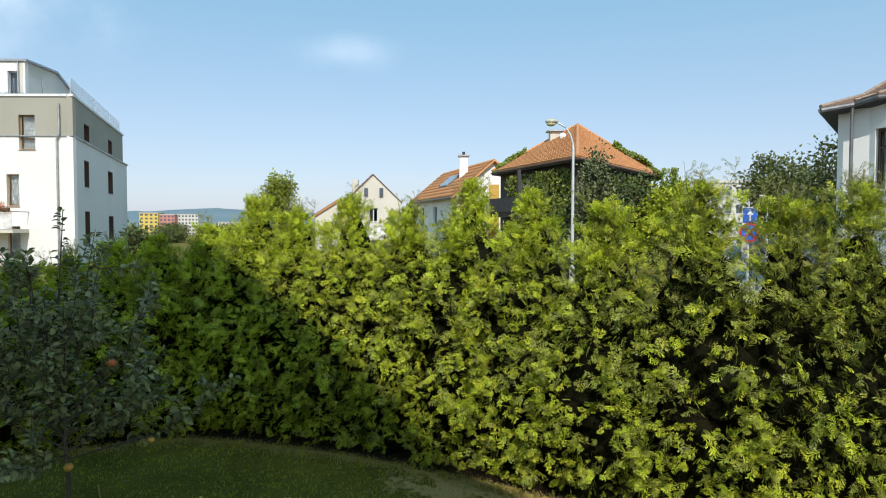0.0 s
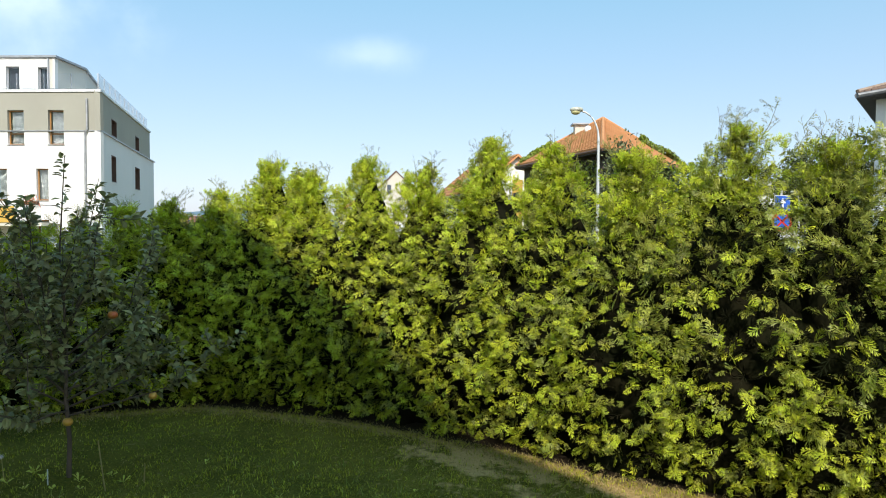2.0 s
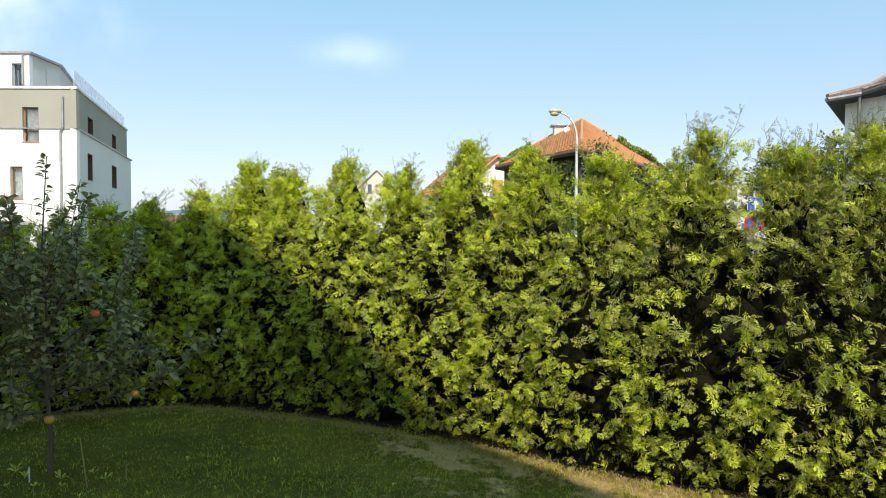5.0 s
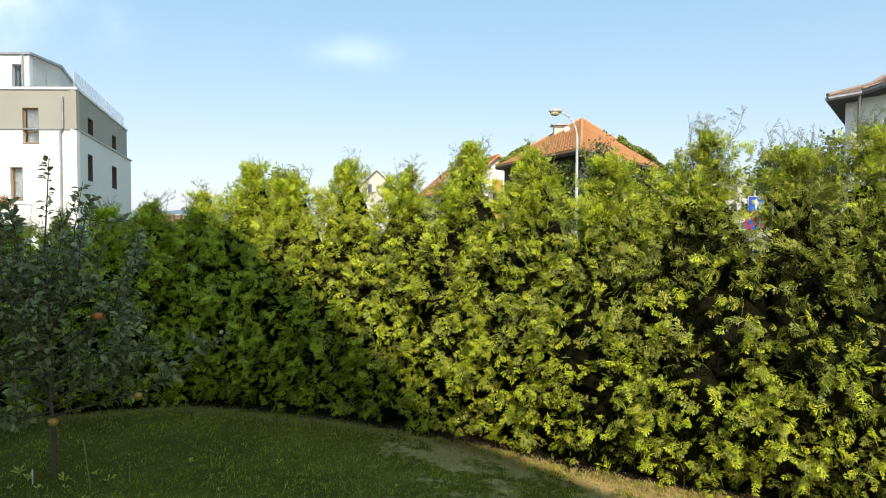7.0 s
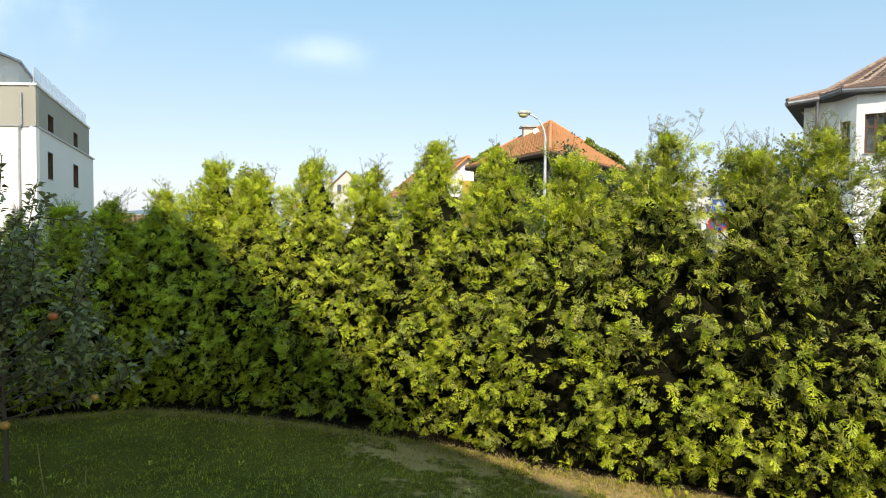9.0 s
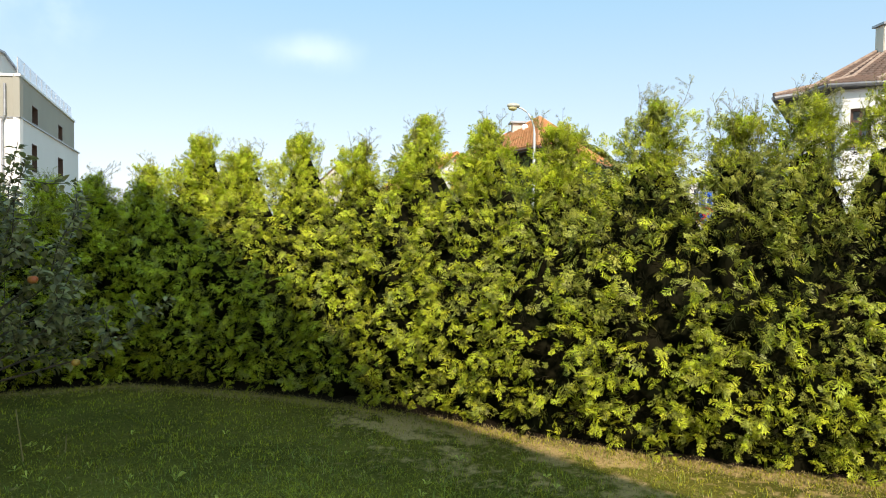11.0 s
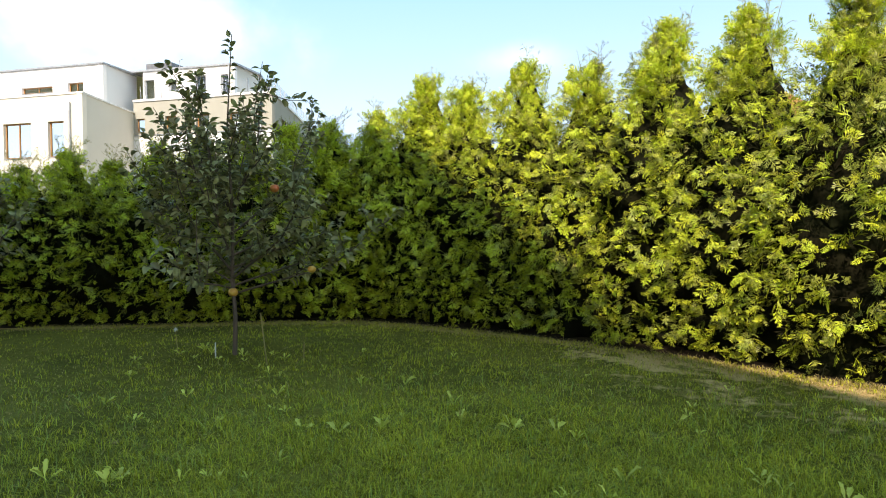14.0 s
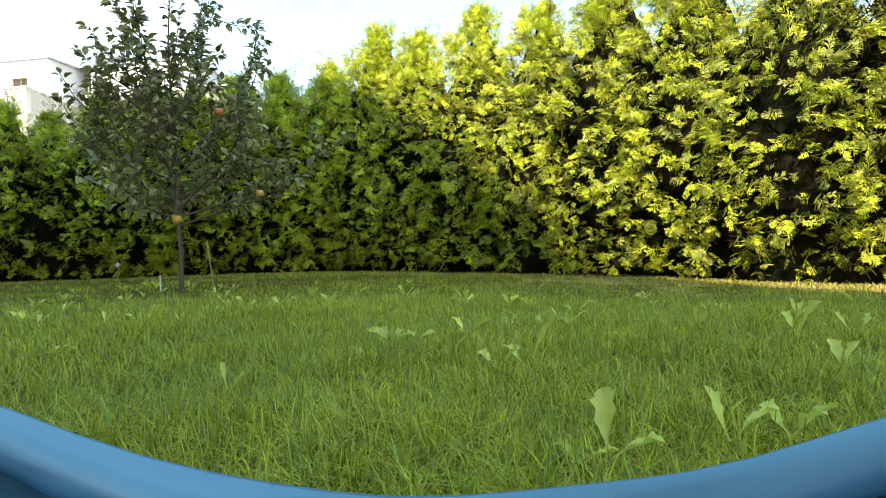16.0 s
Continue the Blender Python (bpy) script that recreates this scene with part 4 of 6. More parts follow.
    p[:, 2] += (f2 - f) * body
    p[:, :2] = base[:2] + (p[:, :2] - base[:2]) * (side_reach(f2) / side_reach(f))[:, None]
    for k in range(2):
        ax = unit(o * 0.8 + np.array((0, 0, 0.5)) + rng.normal(size=o.shape) * 0.5)
        old.append(placed(SPRAYS_FAR[k][0], SPRAYS_FAR[k][1], ax, o * 0.5 + rng.normal(size=o.shape) * 0.6, rng.uniform(0.08, 0.14, len(f)) * np.interp(f2, [0.6, 1], [1, 0.6]), p))
    v, t = merge(old)
    v[:, 2] = np.maximum(v[:, 2], z0 + 0.012)
    part_np("older_foliage", v, t, M_THUJA_OLD, h, "darker green older sprays")
    v, t = merge(tips)
    part_np("young_foliage", v, t, M_THUJA_YOUNG, h, "fresh yellow-green growth at the top")
    # wispy leading shoots
    for k in range(int(rng.integers(6, 10))):
        bm = bmesh.new()
        a, r = rng.uniform(0, 6.28), rng.uniform(0.0, 0.15)
        b = base + np.array((math.cos(a) * r, math.sin(a) * r, body * rng.uniform(0.76, 0.95)))
        ln = (z0 + body + 0.18 - b[2]) * rng.uniform(0.65, 1.0)
        e = b + np.array((math.cos(a) * r * 0.8 + rng.normal(0, 0.03), math.sin(a) * r * 0.8 + rng.normal(0, 0.03), ln))
        mid = (b + e) / 2 + rng.normal(0, 0.012, 3)
        add_tube(bm, [b, mid, e], [0.0032, 0.0024, 0.0010], 4)
        q = 8
        s = np.linspace(0.10, 0.98, q)[:, None]
        c = b + (e - b) * s
        ang = rng.uniform(0, 6.28, q)
        axs = np.stack([np.cos(ang) * 0.7, np.sin(ang) * 0.7, rng.uniform(0.5, 1.3, q)], 1)
        pairs = [placed(SPRAY_COARSE[0], SPRAY_COARSE[1], axs, rng.normal(size=(q, 3)), (0.075 - 0.035 * s[:, 0]) * rng.uniform(0.7, 1.2, q), c)]
        # forked side twigs, each with a few sprays
        for w in range(5):
            fr = rng.uniform(0.15, 0.85)
            o0 = b + (e - b) * fr
            g = rng.uniform(0, 6.28)
            dv = unit(np.array((math.cos(g) * 0.8, math.sin(g) * 0.8, rng.uniform(0.5, 1.1))))
            l2 = rng.uniform(0.09, 0.19) * (1.1 - 0.6 * fr)
            add_tube(bm, [o0, o0 + dv * l2], [0.0022, 0.0010], 3)
            cs = o0 + dv * (l2 * np.array([0.45, 0.75, 1.0]))[:, None]
            pairs.append(placed(SPRAY_COARSE[0], SPRAY_COARSE[1], dv + rng.normal(size=(3, 3)) * 0.45, rng.normal(size=(3, 3)), rng.uniform(0.035, 0.065, 3), cs))
        v, t = merge(pairs)
        vs = [bm.verts.new(co) for co in v]
        for tri in t:
            bm.faces.new([vs[i] for i in tri])
        part("shoot", bm, M_THUJA_TIP, h, "wispy pale leading shoot", normals=False)
    return h


HEDGE = [(-2.85, 2.50), (-2.39, 2.84), (-1.93, 2.70), (-1.30, 2.83), (-0.70, 2.73), (-0.07, 2.98), (0.57, 2.83), (1.25, 2.70), (1.93, 2.87), (2.53, 2.72),
         (2.95, 2.82), (3.42, 2.86), (3.95, 2.72), (4.55, 2.75), (-3.20, 2.36), (-3.58, 2.30), (-4.00, 2.16), (-4.45, 2.10), (-4.88, 2.06), (-5.33, 1.88),
         (-5.76, 2.00), (-6.22, 1.82), (-6.70, 1.90), (-7.20, 1.90), (-7.75, 1.90)]
for k, (x, tip) in enumerate(HEDGE):
    # foot on the hedge line; the stem stands behind it
    run = np.array((1.0, hedge_line(x + 0.5) - hedge_line(x - 0.5)))
    run = run / np.linalg.norm(run)
    out = np.array((run[1], -run[0]))
    deep = float(np.interp(x, [-4, -2.9, 0, 1.2], [0.5, 0.8, 0.8, 0.34]))
    belly = float(np.interp(x, [-4, -2.9, 0, 1.2], [0.72, 1.0, 0.98, 0.64]))
    sx, sy = np.array((x, float(hedge_line(x)))) - out * deep
    near = sorted(math.hypot(x - q, float(hedge_line(x) - hedge_line(q))) for q, _ in HEDGE)[1:3]
    wide = min(max(0.70 * sum(near) / 2 / 0.46, 0.92), 1.4)
    thuja(float(sx), float(sy), tip, 100 + k, int(NEAR_TUFTS * wide * tip / 2.9) if -4.8 < x < 4.2 else 360, run, out, deep, belly, wide)


# ---- the young apple tree on the lawn ----
def leaf_blade():
    """A folded, pointed leaf: x sideways, y along, z up."""
    ys = [0, 0.22, 0.52, 0.8, 1.0]
    ws = [0.03, 0.24, 0.30, 0.19, 0.0]
    v, f = [], []
    for y, w in zip(ys, ws):
        z = 0.10 * y - 0.42 * y * y
        v += [(-w, y, z + w * 0.45), (0, y, z), (w, y, z + w * 0.45)]
    for k in range(4):
        a = 3 * k
        f += [(a, a + 1, a + 4), (a, a + 4, a + 3), (a + 1, a + 2, a + 5), (a + 1, a + 5, a + 4)]
    return np.array(v, float), np.array(f)


LEAF = leaf_blade()


def apple(parent, place, size, mat, label):
    bm = bmesh.new()
    bmesh.ops.create_uvsphere(bm, u_segments=16, v_segments=10, radius=size)
    for v in bm.verts:
        r = math.hypot(v.co.x, v.co.y) / size
        v.co.z *= 0.92
        v.co.z -= 0.28 * size * math.exp(-(r / 0.3) ** 2) * (1 if v.co.z > 0 else -0.7)
        v.co += Vector(place)
    a = part("apple", bm, mat, parent, label, smooth=True)
    x, y, z = place
    part("stalk", tube([(x, y, z + size * 0.6), (x + 0.006, y, z + size * 1.25)], 0.0022, 5), M_BARK, a)


def apple_tree(x, y, height, spread, seed, fruits=(), leaves=17):
    rng = np.random.default_rng(seed)
    z0 = float(lawn_z(x, y))
    h = root("apple_tree", (x, y, z0), "young apple tree with dark leaves and few apples", "tree", "young apple trees")
    bm = bmesh.new()
    trunk = [np.array(p) for p in ((x, y, z0 - 0.03), (x + 0.01, y, z0 + 0.3), (x - 0.02, y + 0.01, z0 + 0.62), (x + 0.0, y, z0 + 0.44 * height),
                                   (x - 0.03, y - 0.02, z0 + 0.70 * height), (x + 0.01, y, z0 + height))]
    add_tube(bm, trunk, [0.020, 0.017, 0.015, 0.012, 0.007, 0.003], 9)
    part("trunk", bm, M_APPLE_BARK, h, "slim grey-brown trunk")
    bm = bmesh.new()
    twigs = [(trunk[3:], 1.0)]
    limbs = 25
    for k in range(limbs):
        a = k * 2.4 + rng.uniform(-0.4, 0.4)
        low = k / (limbs - 1)
        zs = 0.48 + (0.50 * height - 0.48) * low ** 1.2
        i = 2 if zs > 0.62 else 1
        fr = (z0 + zs - trunk[i][2]) / (trunk[i + 1][2] - trunk[i][2])
        s = trunk[i] + (trunk[i + 1] - trunk[i]) * min(max(fr, 0), 1)
        r = spread * rng.uniform(0.55, 1.0) * (1.0 - 0.62 * low) * (1 + 0.22 * math.cos(a))
        rise = rng.uniform(0.02, 0.72) * (1 - low) + rng.uniform(0.45, 1.0) * (height - zs) * low
        e = np.array((x + math.cos(a) * r, y + math.sin(a) * r, s[2] + rise))
        m1 = s + (e - s) * 0.45 + np.array((math.cos(a) * r * 0.22, math.sin(a) * r * 0.22, -0.06 * rise))
        pts = [s, (s + m1) / 2 + rng.normal(0, 0.012, 3), m1, (m1 + e) / 2 + rng.normal(0, 0.02, 3), e]
        add_tube(bm, pts, [0.009, 0.008, 0.006, 0.004, 0.0022], 6)
        twigs.append((pts, 1.0))
        # an upright water shoot from the bend of every other limb, shorter towards the outside
        if k % 2 == 0:
            top = z0 + height * (1.0 - 0.60 * r / spread) * rng.uniform(0.86, 0.98)
            ln = min(max(top - m1[2], 0.2), 0.95)
            e3 = m1 + np.array((math.cos(a) * 0.10 * ln, math.sin(a) * 0.10 * ln, ln))
            m3 = (m1 + e3) / 2 + np.array((math.cos(a) * 0.03, math.sin(a) * 0.03, 0))
            add_tube(bm, [m1, m3, e3], [0.0055, 0.004, 0.002], 5)
            twigs.append(([m1, m3, e3], 0.6))
        for q in range(5):
            t = rng.uniform(0.25, 0.95)
            i = int(t * 4)
            c = pts[i] + (pts[i + 1] - pts[i]) * (t * 4 - i)
            b = a + rng.normal(0, 1.1)
            ln = rng.uniform(0.15, 0.46)
            e2 = c + unit(np.array((math.cos(b) * 0.7, math.sin(b) * 0.7, rng.uniform(-0.1, 1.3)))) * ln
            m2 = (c + e2) / 2 + np.array((math.cos(b) * 0.02, math.sin(b) * 0.02, -0.02))
            add_tube(bm, [c, m2, e2], [0.0045, 0.0035, 0.0018], 5)
            twigs.append(([c, m2, e2], 0.6))
    part("branch", bm, M_APPLE_BARK, h, "thin upright branches and twigs")
    org, axs = [], []
    for pts, w in twigs:
        seg = list(zip(pts, pts[1:]))
        n = int(leaves * (1.0 if w == 1.0 else 1.25) * sum(np.linalg.norm(b - a) for a, b in seg) / 0.3) + 2
        for q in range(n):
            t = rng.uniform(0.16 if w == 1.0 else 0.08, 1.0)
            i = min(int(t * len(seg)), len(seg) - 1)
            a, b = seg[i]
            c = a + (b - a) * (t * len(seg) - i)
            d = unit(b - a)
            o = rng.normal(size=3)
            o = unit(o - d * (o @ d))
            org.append(c + o * 0.014)
            axs.append(o * 0.9 + d * 0.6 + np.array((0, 0, rng.uniform(-0.5, 0.35))))
    org, axs = np.array(org), np.array(axs)
    n = len(org)
    nr = np.stack([np.zeros(n), np.zeros(n), np.ones(n)], 1) + rng.normal(size=(n, 3)) * 0.42
    v, t = placed(LEAF[0], LEAF[1], axs, nr, rng.uniform(0.042, 0.076, n), org)
    part_np("leaves", v, t, M_APPLE_LEAF, h, "dull dark green oval leaves", True)
    for place, size, mat, label in fruits:
        apple(h, place, size, mat, label)
    return h


apple_tree(-3.03, 5.13, 2.5, 1.02, 7, [
    ((-2.60, 5.02, 1.30), 0.036, M_APPLE_RED, "ripe red apple"),
    ((-2.86, 4.86, 0.53), 0.036, M_APPLE_GOLD, "yellow apple with red blush"),
    ((-2.28, 4.98, 0.70), 0.030, M_APPLE_GOLD, "yellow apple with red blush"),
    ((-3.03, 4.95, 1.02), 0.026, M_APPLE_GOLD, "yellow apple with red blush")], leaves=16)
apple_tree(-5.75, 4.75, 2.1, 0.75, 21, leaves=12)


# ---- weeds in the lawn ----
def weed(x, y, size, count, seed, upright=0.5):
    rng = np.random.default_rng(seed)
    z0 = float(lawn_z(x, y))
    h = root("weed", (x, y, z0), "pale green broad-leaved weed in the lawn", "weed", "lawn weeds")
    for k in range(count):
        a = k * 2.4 + rng.uniform(-0.5, 0.5)
        ln, wd = size * rng.uniform(0.6, 1.0), size * rng.uniform(0.10, 0.155)
        lift = 0.8 * upright * rng.uniform(0.5, 1.3)
        d = Vector((math.cos(a), math.sin(a), 0))
        s = Vector((-d.y, d.x, rng.uniform(-0.5, 0.5))).normalized()
        stalk = rng.uniform(0.16, 0.30)
        bm = bmesh.new()
        rows = []
        for q in range(19):
            t = q / 18
            u = max(0.0, (t - stalk) / (1 - stalk))
            lobes = 1 + 0.20 * math.sin(u * 23 + k)
            w = 0.0016 if t <= stalk else max(0.0012, wd * (4 * u * (1 - u)) ** 0.75 * lobes)
            c = Vector((x, y, z0 + 0.018)) + d * (ln * t * (1 - 0.45 * lift)) + Vector((0, 0, ln * (lift * 1.45 * t - (0.34 * lift + 0.06) * t ** 2.6)))
            s = Matrix.Rotation(0.035 * math.sin(k * 1.7 + seed), 3, 'Z') @ s
            c += s * (0.05 * ln * math.sin(4 * t + k))
            crease = Vector((0, 0, w * (0.7 + 0.25 * math.sin(u * 11 + 2 * k))))
            rows.append([bm.verts.new(c - s * w + crease), bm.verts.new(c - s * w * 0.5 + crease * 0.3), bm.verts.new(c),
                         bm.verts.new(c + s * w * 0.5 + crease * 0.3), bm.verts.new(c + s * w * (1.0 + 0.12 * math.sin(u * 13)) + crease * 0.8)])
        for u, v in zip(rows, rows[1:]):
            for q in range(4):
                bm.faces.new((u[q], u[q + 1], v[q + 1], v[q]))
        part("leaf", bm, M_WEED, h, smooth=True, normals=False)
    return h


WEEDS = [(-1.75, 2.44, 0.090, 5, 0.75), (-1.26, 2.04, 0.070, 4, 0.41), (-0.63, 1.72, 0.050, 2, 0.83), (-0.51, 2.24, 0.100, 6, 0.49), (-0.47, 2.3, 0.080, 4, 0.57), (-0.35, 2.38, 0.090, 4, 0.67),
         (-0.21, 1.87, 0.085, 3, 0.67), (-0.16, 1.88, 0.085, 2, 0.99), (-0.26, 2.79, 0.060, 2, 0.83), (-0.18, 2.7, 0.060, 3, 0.75), (-0.1, 2.64, 0.060, 3, 0.75), (0.02, 2.28, 0.055, 2, 0.83),
         (-0.04, 1.46, 0.082, 2, 0.81), (0.09, 1.53, 0.086, 2, 0.84), (0.16, 1.56, 0.080, 3, 0.57), (0.43, 2.43, 0.090, 2, 0.99), (0.54, 2.4, 0.100, 4, 0.67), (0.36, 1.97, 0.074, 2, 0.91),
         (-0.07, 1.44, 0.050, 3, 0.49), (0.38, 3.18, 0.080, 4, 0.57), (0.43, 3.06, 0.060, 3, 0.67), (-1.54, 2.54, 0.060, 2, 0.83), (-2.08, 5.46, 0.100, 4, 0.57), (-1.33, 5.44, 0.090, 4, 0.61),
         (-0.51, 2.01, 0.060, 5, 0.25),
         (-1.13, 3.37, 0.081, 6, 0.75), (-0.83, 3.63, 0.077, 4, 0.75), (-0.57, 3.56, 0.096, 5, 0.75), (-0.38, 3.63, 0.082, 4, 0.75), (-1.28, 3.25, 0.099, 4, 0.75), (-1.39, 4.46, 0.095, 4, 0.75),
         (-1.45, 3.24, 0.092, 4, 0.75), (-1.62, 4.32, 0.094, 3, 0.75), (-1.97, 3.93, 0.075, 4, 0.75), (-1.99, 2.43, 0.086, 5, 0.75), (-1.75, 2.5, 0.082, 5, 0.75), (-2.73, 3.48, 0.085, 4, 0.75),
         (-2.42, 3.74, 0.083, 4, 0.75), (-0.09, 3.02, 0.088, 3, 0.75), (-1.62, 4.84, 0.08, 3, 0.75), (0.17, 3.99, 0.08, 3, 0.75), (-0.95, 3.96, 0.082, 3, 0.75), (-3.54, 4.64, 0.079, 4, 0.75),
         (-2.3, 3.2, 0.09, 4, 0.75), (-3.2, 4.2, 0.081, 4, 0.75), (0.6, 3.0, 0.081, 4, 0.75), (1.0, 3.6, 0.099, 3, 0.75), (-3.15, 5.0, 0.14, 6, 0.8), (-2.88, 5.02, 0.13, 6, 0.8),
         (-3.3, 5.12, 0.15, 6, 0.9), (-2.7, 5.15, 0.11, 5, 0.7), (-2.55, 5.05, 0.12, 5, 0.6), (-3.4, 4.95, 0.12, 6, 0.5), (-3.0, 4.88, 0.10, 5, 0.6), (-2.8, 4.9, 0.09, 5, 0.5), (-3.2, 4.85, 0.09, 4, 0.6)]
for k, (x, y, s, c, u) in enumerate(WEEDS):
    weed(x, y, s if y < 4.8 else 0.6 * s, c, 300 + k, u)
# small seedlings scattered between the larger ones
seedling_rng = np.random.default_rng(77)
for k in range(34):
    x, y = float(seedling_rng.uniform(-3.6, 1.3)), float(seedling_rng.uniform(2.4, 5.0))
    if hedge_line(x) - y > 0.8:
        weed(x, y, float(seedling_rng.uniform(0.035, 0.065)), int(seedling_rng.integers(3, 6)), 500 + k, float(seedling_rng.uniform(0.6, 1.1)))


# a seed head and a cane beside the trunk
def seed_head(x, y, height):
    z0 = float(lawn_z(x, y))
    h = root("seed_head", (x, y, z0), "white fluffy seed head on a thin stalk", "weed")
    part("stalk", tube([(x, y, z0), (x - 0.015, y, z0 + height * 0.6), (x - 0.02, y, z0 + height)], [0.003, 0.0025, 0.002], 5), M_DRY, h)
    rng = np.random.default_rng(3)
    n = 120
    d = unit(rng.normal(size=(n, 3)))
    tri = np.array([(-0.08, 0, 0), (0.08, 0, 0), (0, 1, 0)])
    v, t = placed(tri, np.array([(0, 1, 2)]), d, rng.normal(size=(n, 3)), np.full(n, 0.022), np.tile(np.array((x - 0.02, y, z0 + height)), (n, 1)))
    part_np("fluff", v, t, M_SIGNWHITE, h)


seed_head(-3.45, 5.0, 0.2)


def cane(x, y, height, lean, mat, label):
    z0 = float(lawn_z(x, y))
    h = root("plant_cane", (x, y, z0), label, "cane")
    part("stick", tube([(x, y, z0 - 0.02), (x + lean, y, z0 + height)], [0.006, 0.005], 6), mat, h)


cane(-3.10, 4.98, 0.12, 0.0, M_SIGNWHITE, "short white plant label stick in the lawn")
cane(-2.62, 4.92, 0.38, -0.05, M_DRY, "thin dry stalk leaning beside the tree")
cane(-2.42, 5.1, 0.14, 0.01, M_DRY, "thin dry stalk standing in the lawn")


# ---- grass ----
def blades(name, pts, height, width, mat, label, seed, curve=0.6, bends=2):
    rng = np.random.default_rng(seed)
    n = len(pts)
    a = rng.uniform(0, 2 * math.pi, n)
    d = np.stack([np.cos(a), np.sin(a)], 1)
    s = np.stack([-d[:, 1], d[:, 0]], 1)
    lean = rng.uniform(0.1, 1.0, n) * curve
    clump = 0.5 + 0.5 * np.sin(pts[:, 0] * 7.7 + 2.0 * np.sin(pts[:, 1] * 4.1)) * np.sin(pts[:, 1] * 8.9 + 1.7 * np.sin(pts[:, 0] * 5.3))
    h = height * rng.uniform(0.45, 1.2, n) * (0.70 + 0.54 * clump)
    w = width * rng.uniform(0.7, 1.3, n)
    z = lawn_z(pts[:, 0], pts[:, 1]) - 0.004
    droop = rng.uniform(0.20, 0.55, n)
    def row(t, k):
        c = pts + d * (h * lean * t ** 1.9)[:, None]
        zz = z + h * t * (1 - droop * np.minimum(lean, 1.3) * t ** 1.4)
        return [np.stack([c[:, 0] + s[:, 0] * w * k * q, c[:, 1] + s[:, 1] * w * k * q, zz], 1) for q in ((-1, 1) if k else (0,))]
    if bends == 2:
        v = np.stack(row(0, 0.8) + row(0.4, 1.0) + row(0.75, 0.7) + row(1.0, 0), 1)
        f = np.array([(0, 1, 3), (0, 3, 2), (2, 3, 5), (2, 5, 4), (4, 5, 6)])[None] + (np.arange(n) * 7)[:, None, None]
    else:
        v = np.stack(row(0, 0.8) + row(0.55, 1.0) + row(1.0, 0), 1)
        f = np.array([(0, 1, 3), (0, 3, 2), (2, 3, 4)])[None] + (np.arange(n) * 5)[:, None, None]
    ob = part_np(name, v.reshape(-1, 3), f.reshape(-1, 3), mat, None, "", True)
    return tagged(ob, label, "grass", kind="stuff")


def in_pool(p):
    return np.hypot(p[:, 0] + 0.030, p[:, 1] - 0.593) < 0.53


def fan(n, per, near, far, seed, crowd=1.6):
    """Grass tuft feet before the hedge, fitted to the view, densest by the camera."""
    rng = np.random.default_rng(seed)
    r = near + (far - near) * rng.uniform(0, 1, n) ** crowd * rng.uniform(0.75, 1.25, n)
    a = np.where(rng.uniform(0, 1, n) < 0.95, np.radians(rng.normal(-3, 36, n)), rng.uniform(-math.pi, math.pi, n))
    c = np.stack([r * np.sin(a) - 0.05, r * np.cos(a) + 0.55], 1)
    d = hedge_line(c[:, 0]) - c[:, 1]
    tuft = 0.5 + 0.5 * np.sin(c[:, 0] * 5.1 + 1.2) * np.sin(c[:, 1] * 6.3) * np.sin(c[:, 0] * 2.3 - c[:, 1] * 3.1)
    thin = 1 + 0.8 * np.sin(c[:, 0] * 23.0 + 2.0 * np.sin(c[:, 1] * 11.0)) * np.sin(c[:, 1] * 26.0 + 1.5 * np.sin(c[:, 0] * 13.0))
    keep = (d > -0.01) & (rng.uniform(0, 1, n) < (0.5 + 0.5 * tuft) * np.clip(1 - 0.9 * thin * wear_and_shade(c[:, 0], c[:, 1]), 0, 1))
    c, r = c[keep], r[keep]
    p = np.repeat(c, per, 0) + rng.normal(0, 1, (len(c) * per, 2)) * (0.006 + 0.0025 * np.repeat(r, per))[:, None]
    ok = ~in_pool(p)
    # blades widen with distance from the camera
    return p[ok], (0.00050 + 0.00024 * np.repeat(r, per))[ok]


near_p, near_w = fan(42000, 5, 0.4, 3.4, 41, 1.25)
by_camera = near_w < 0.00088
blades("grass", near_p[by_camera], 0.054, near_w[by_camera], M_GRASS, "fresh green lawn grass in fine dense tufts", 42, 1.7)
blades("grass", near_p[~by_camera], 0.054, near_w[~by_camera], M_GRASS, "fresh green lawn grass in fine dense tufts", 49, 1.7, 1)
far_p, far_w = fan(26000, 5, 1.6, 8.2, 43, 1.05)
blades("grass", far_p, 0.040, far_w, M_GRASS, "fresh green lawn grass mown short", 44, 1.3, 1)
edge_rng = np.random.default_rng(52)
edge_x = edge_rng.uniform(-6, 5, 6000)
edge_p = np.stack([edge_x, hedge_line(edge_x) - np.abs(edge_rng.normal(0.02, 0.14, 6000))], 1)
blades("grass", edge_p, 0.036, 0.0026, M_GRASS, "stray grass blades along the hedge foot", 53, 1.3, 1)
long_p, long_w = fan(7000, 3, 0.5, 4.5, 47, 1.0)
blades("grass", long_p, 0.078, long_w, M_GRASS_PALE, "scattered longer pale grass stalks", 48, 1.3)


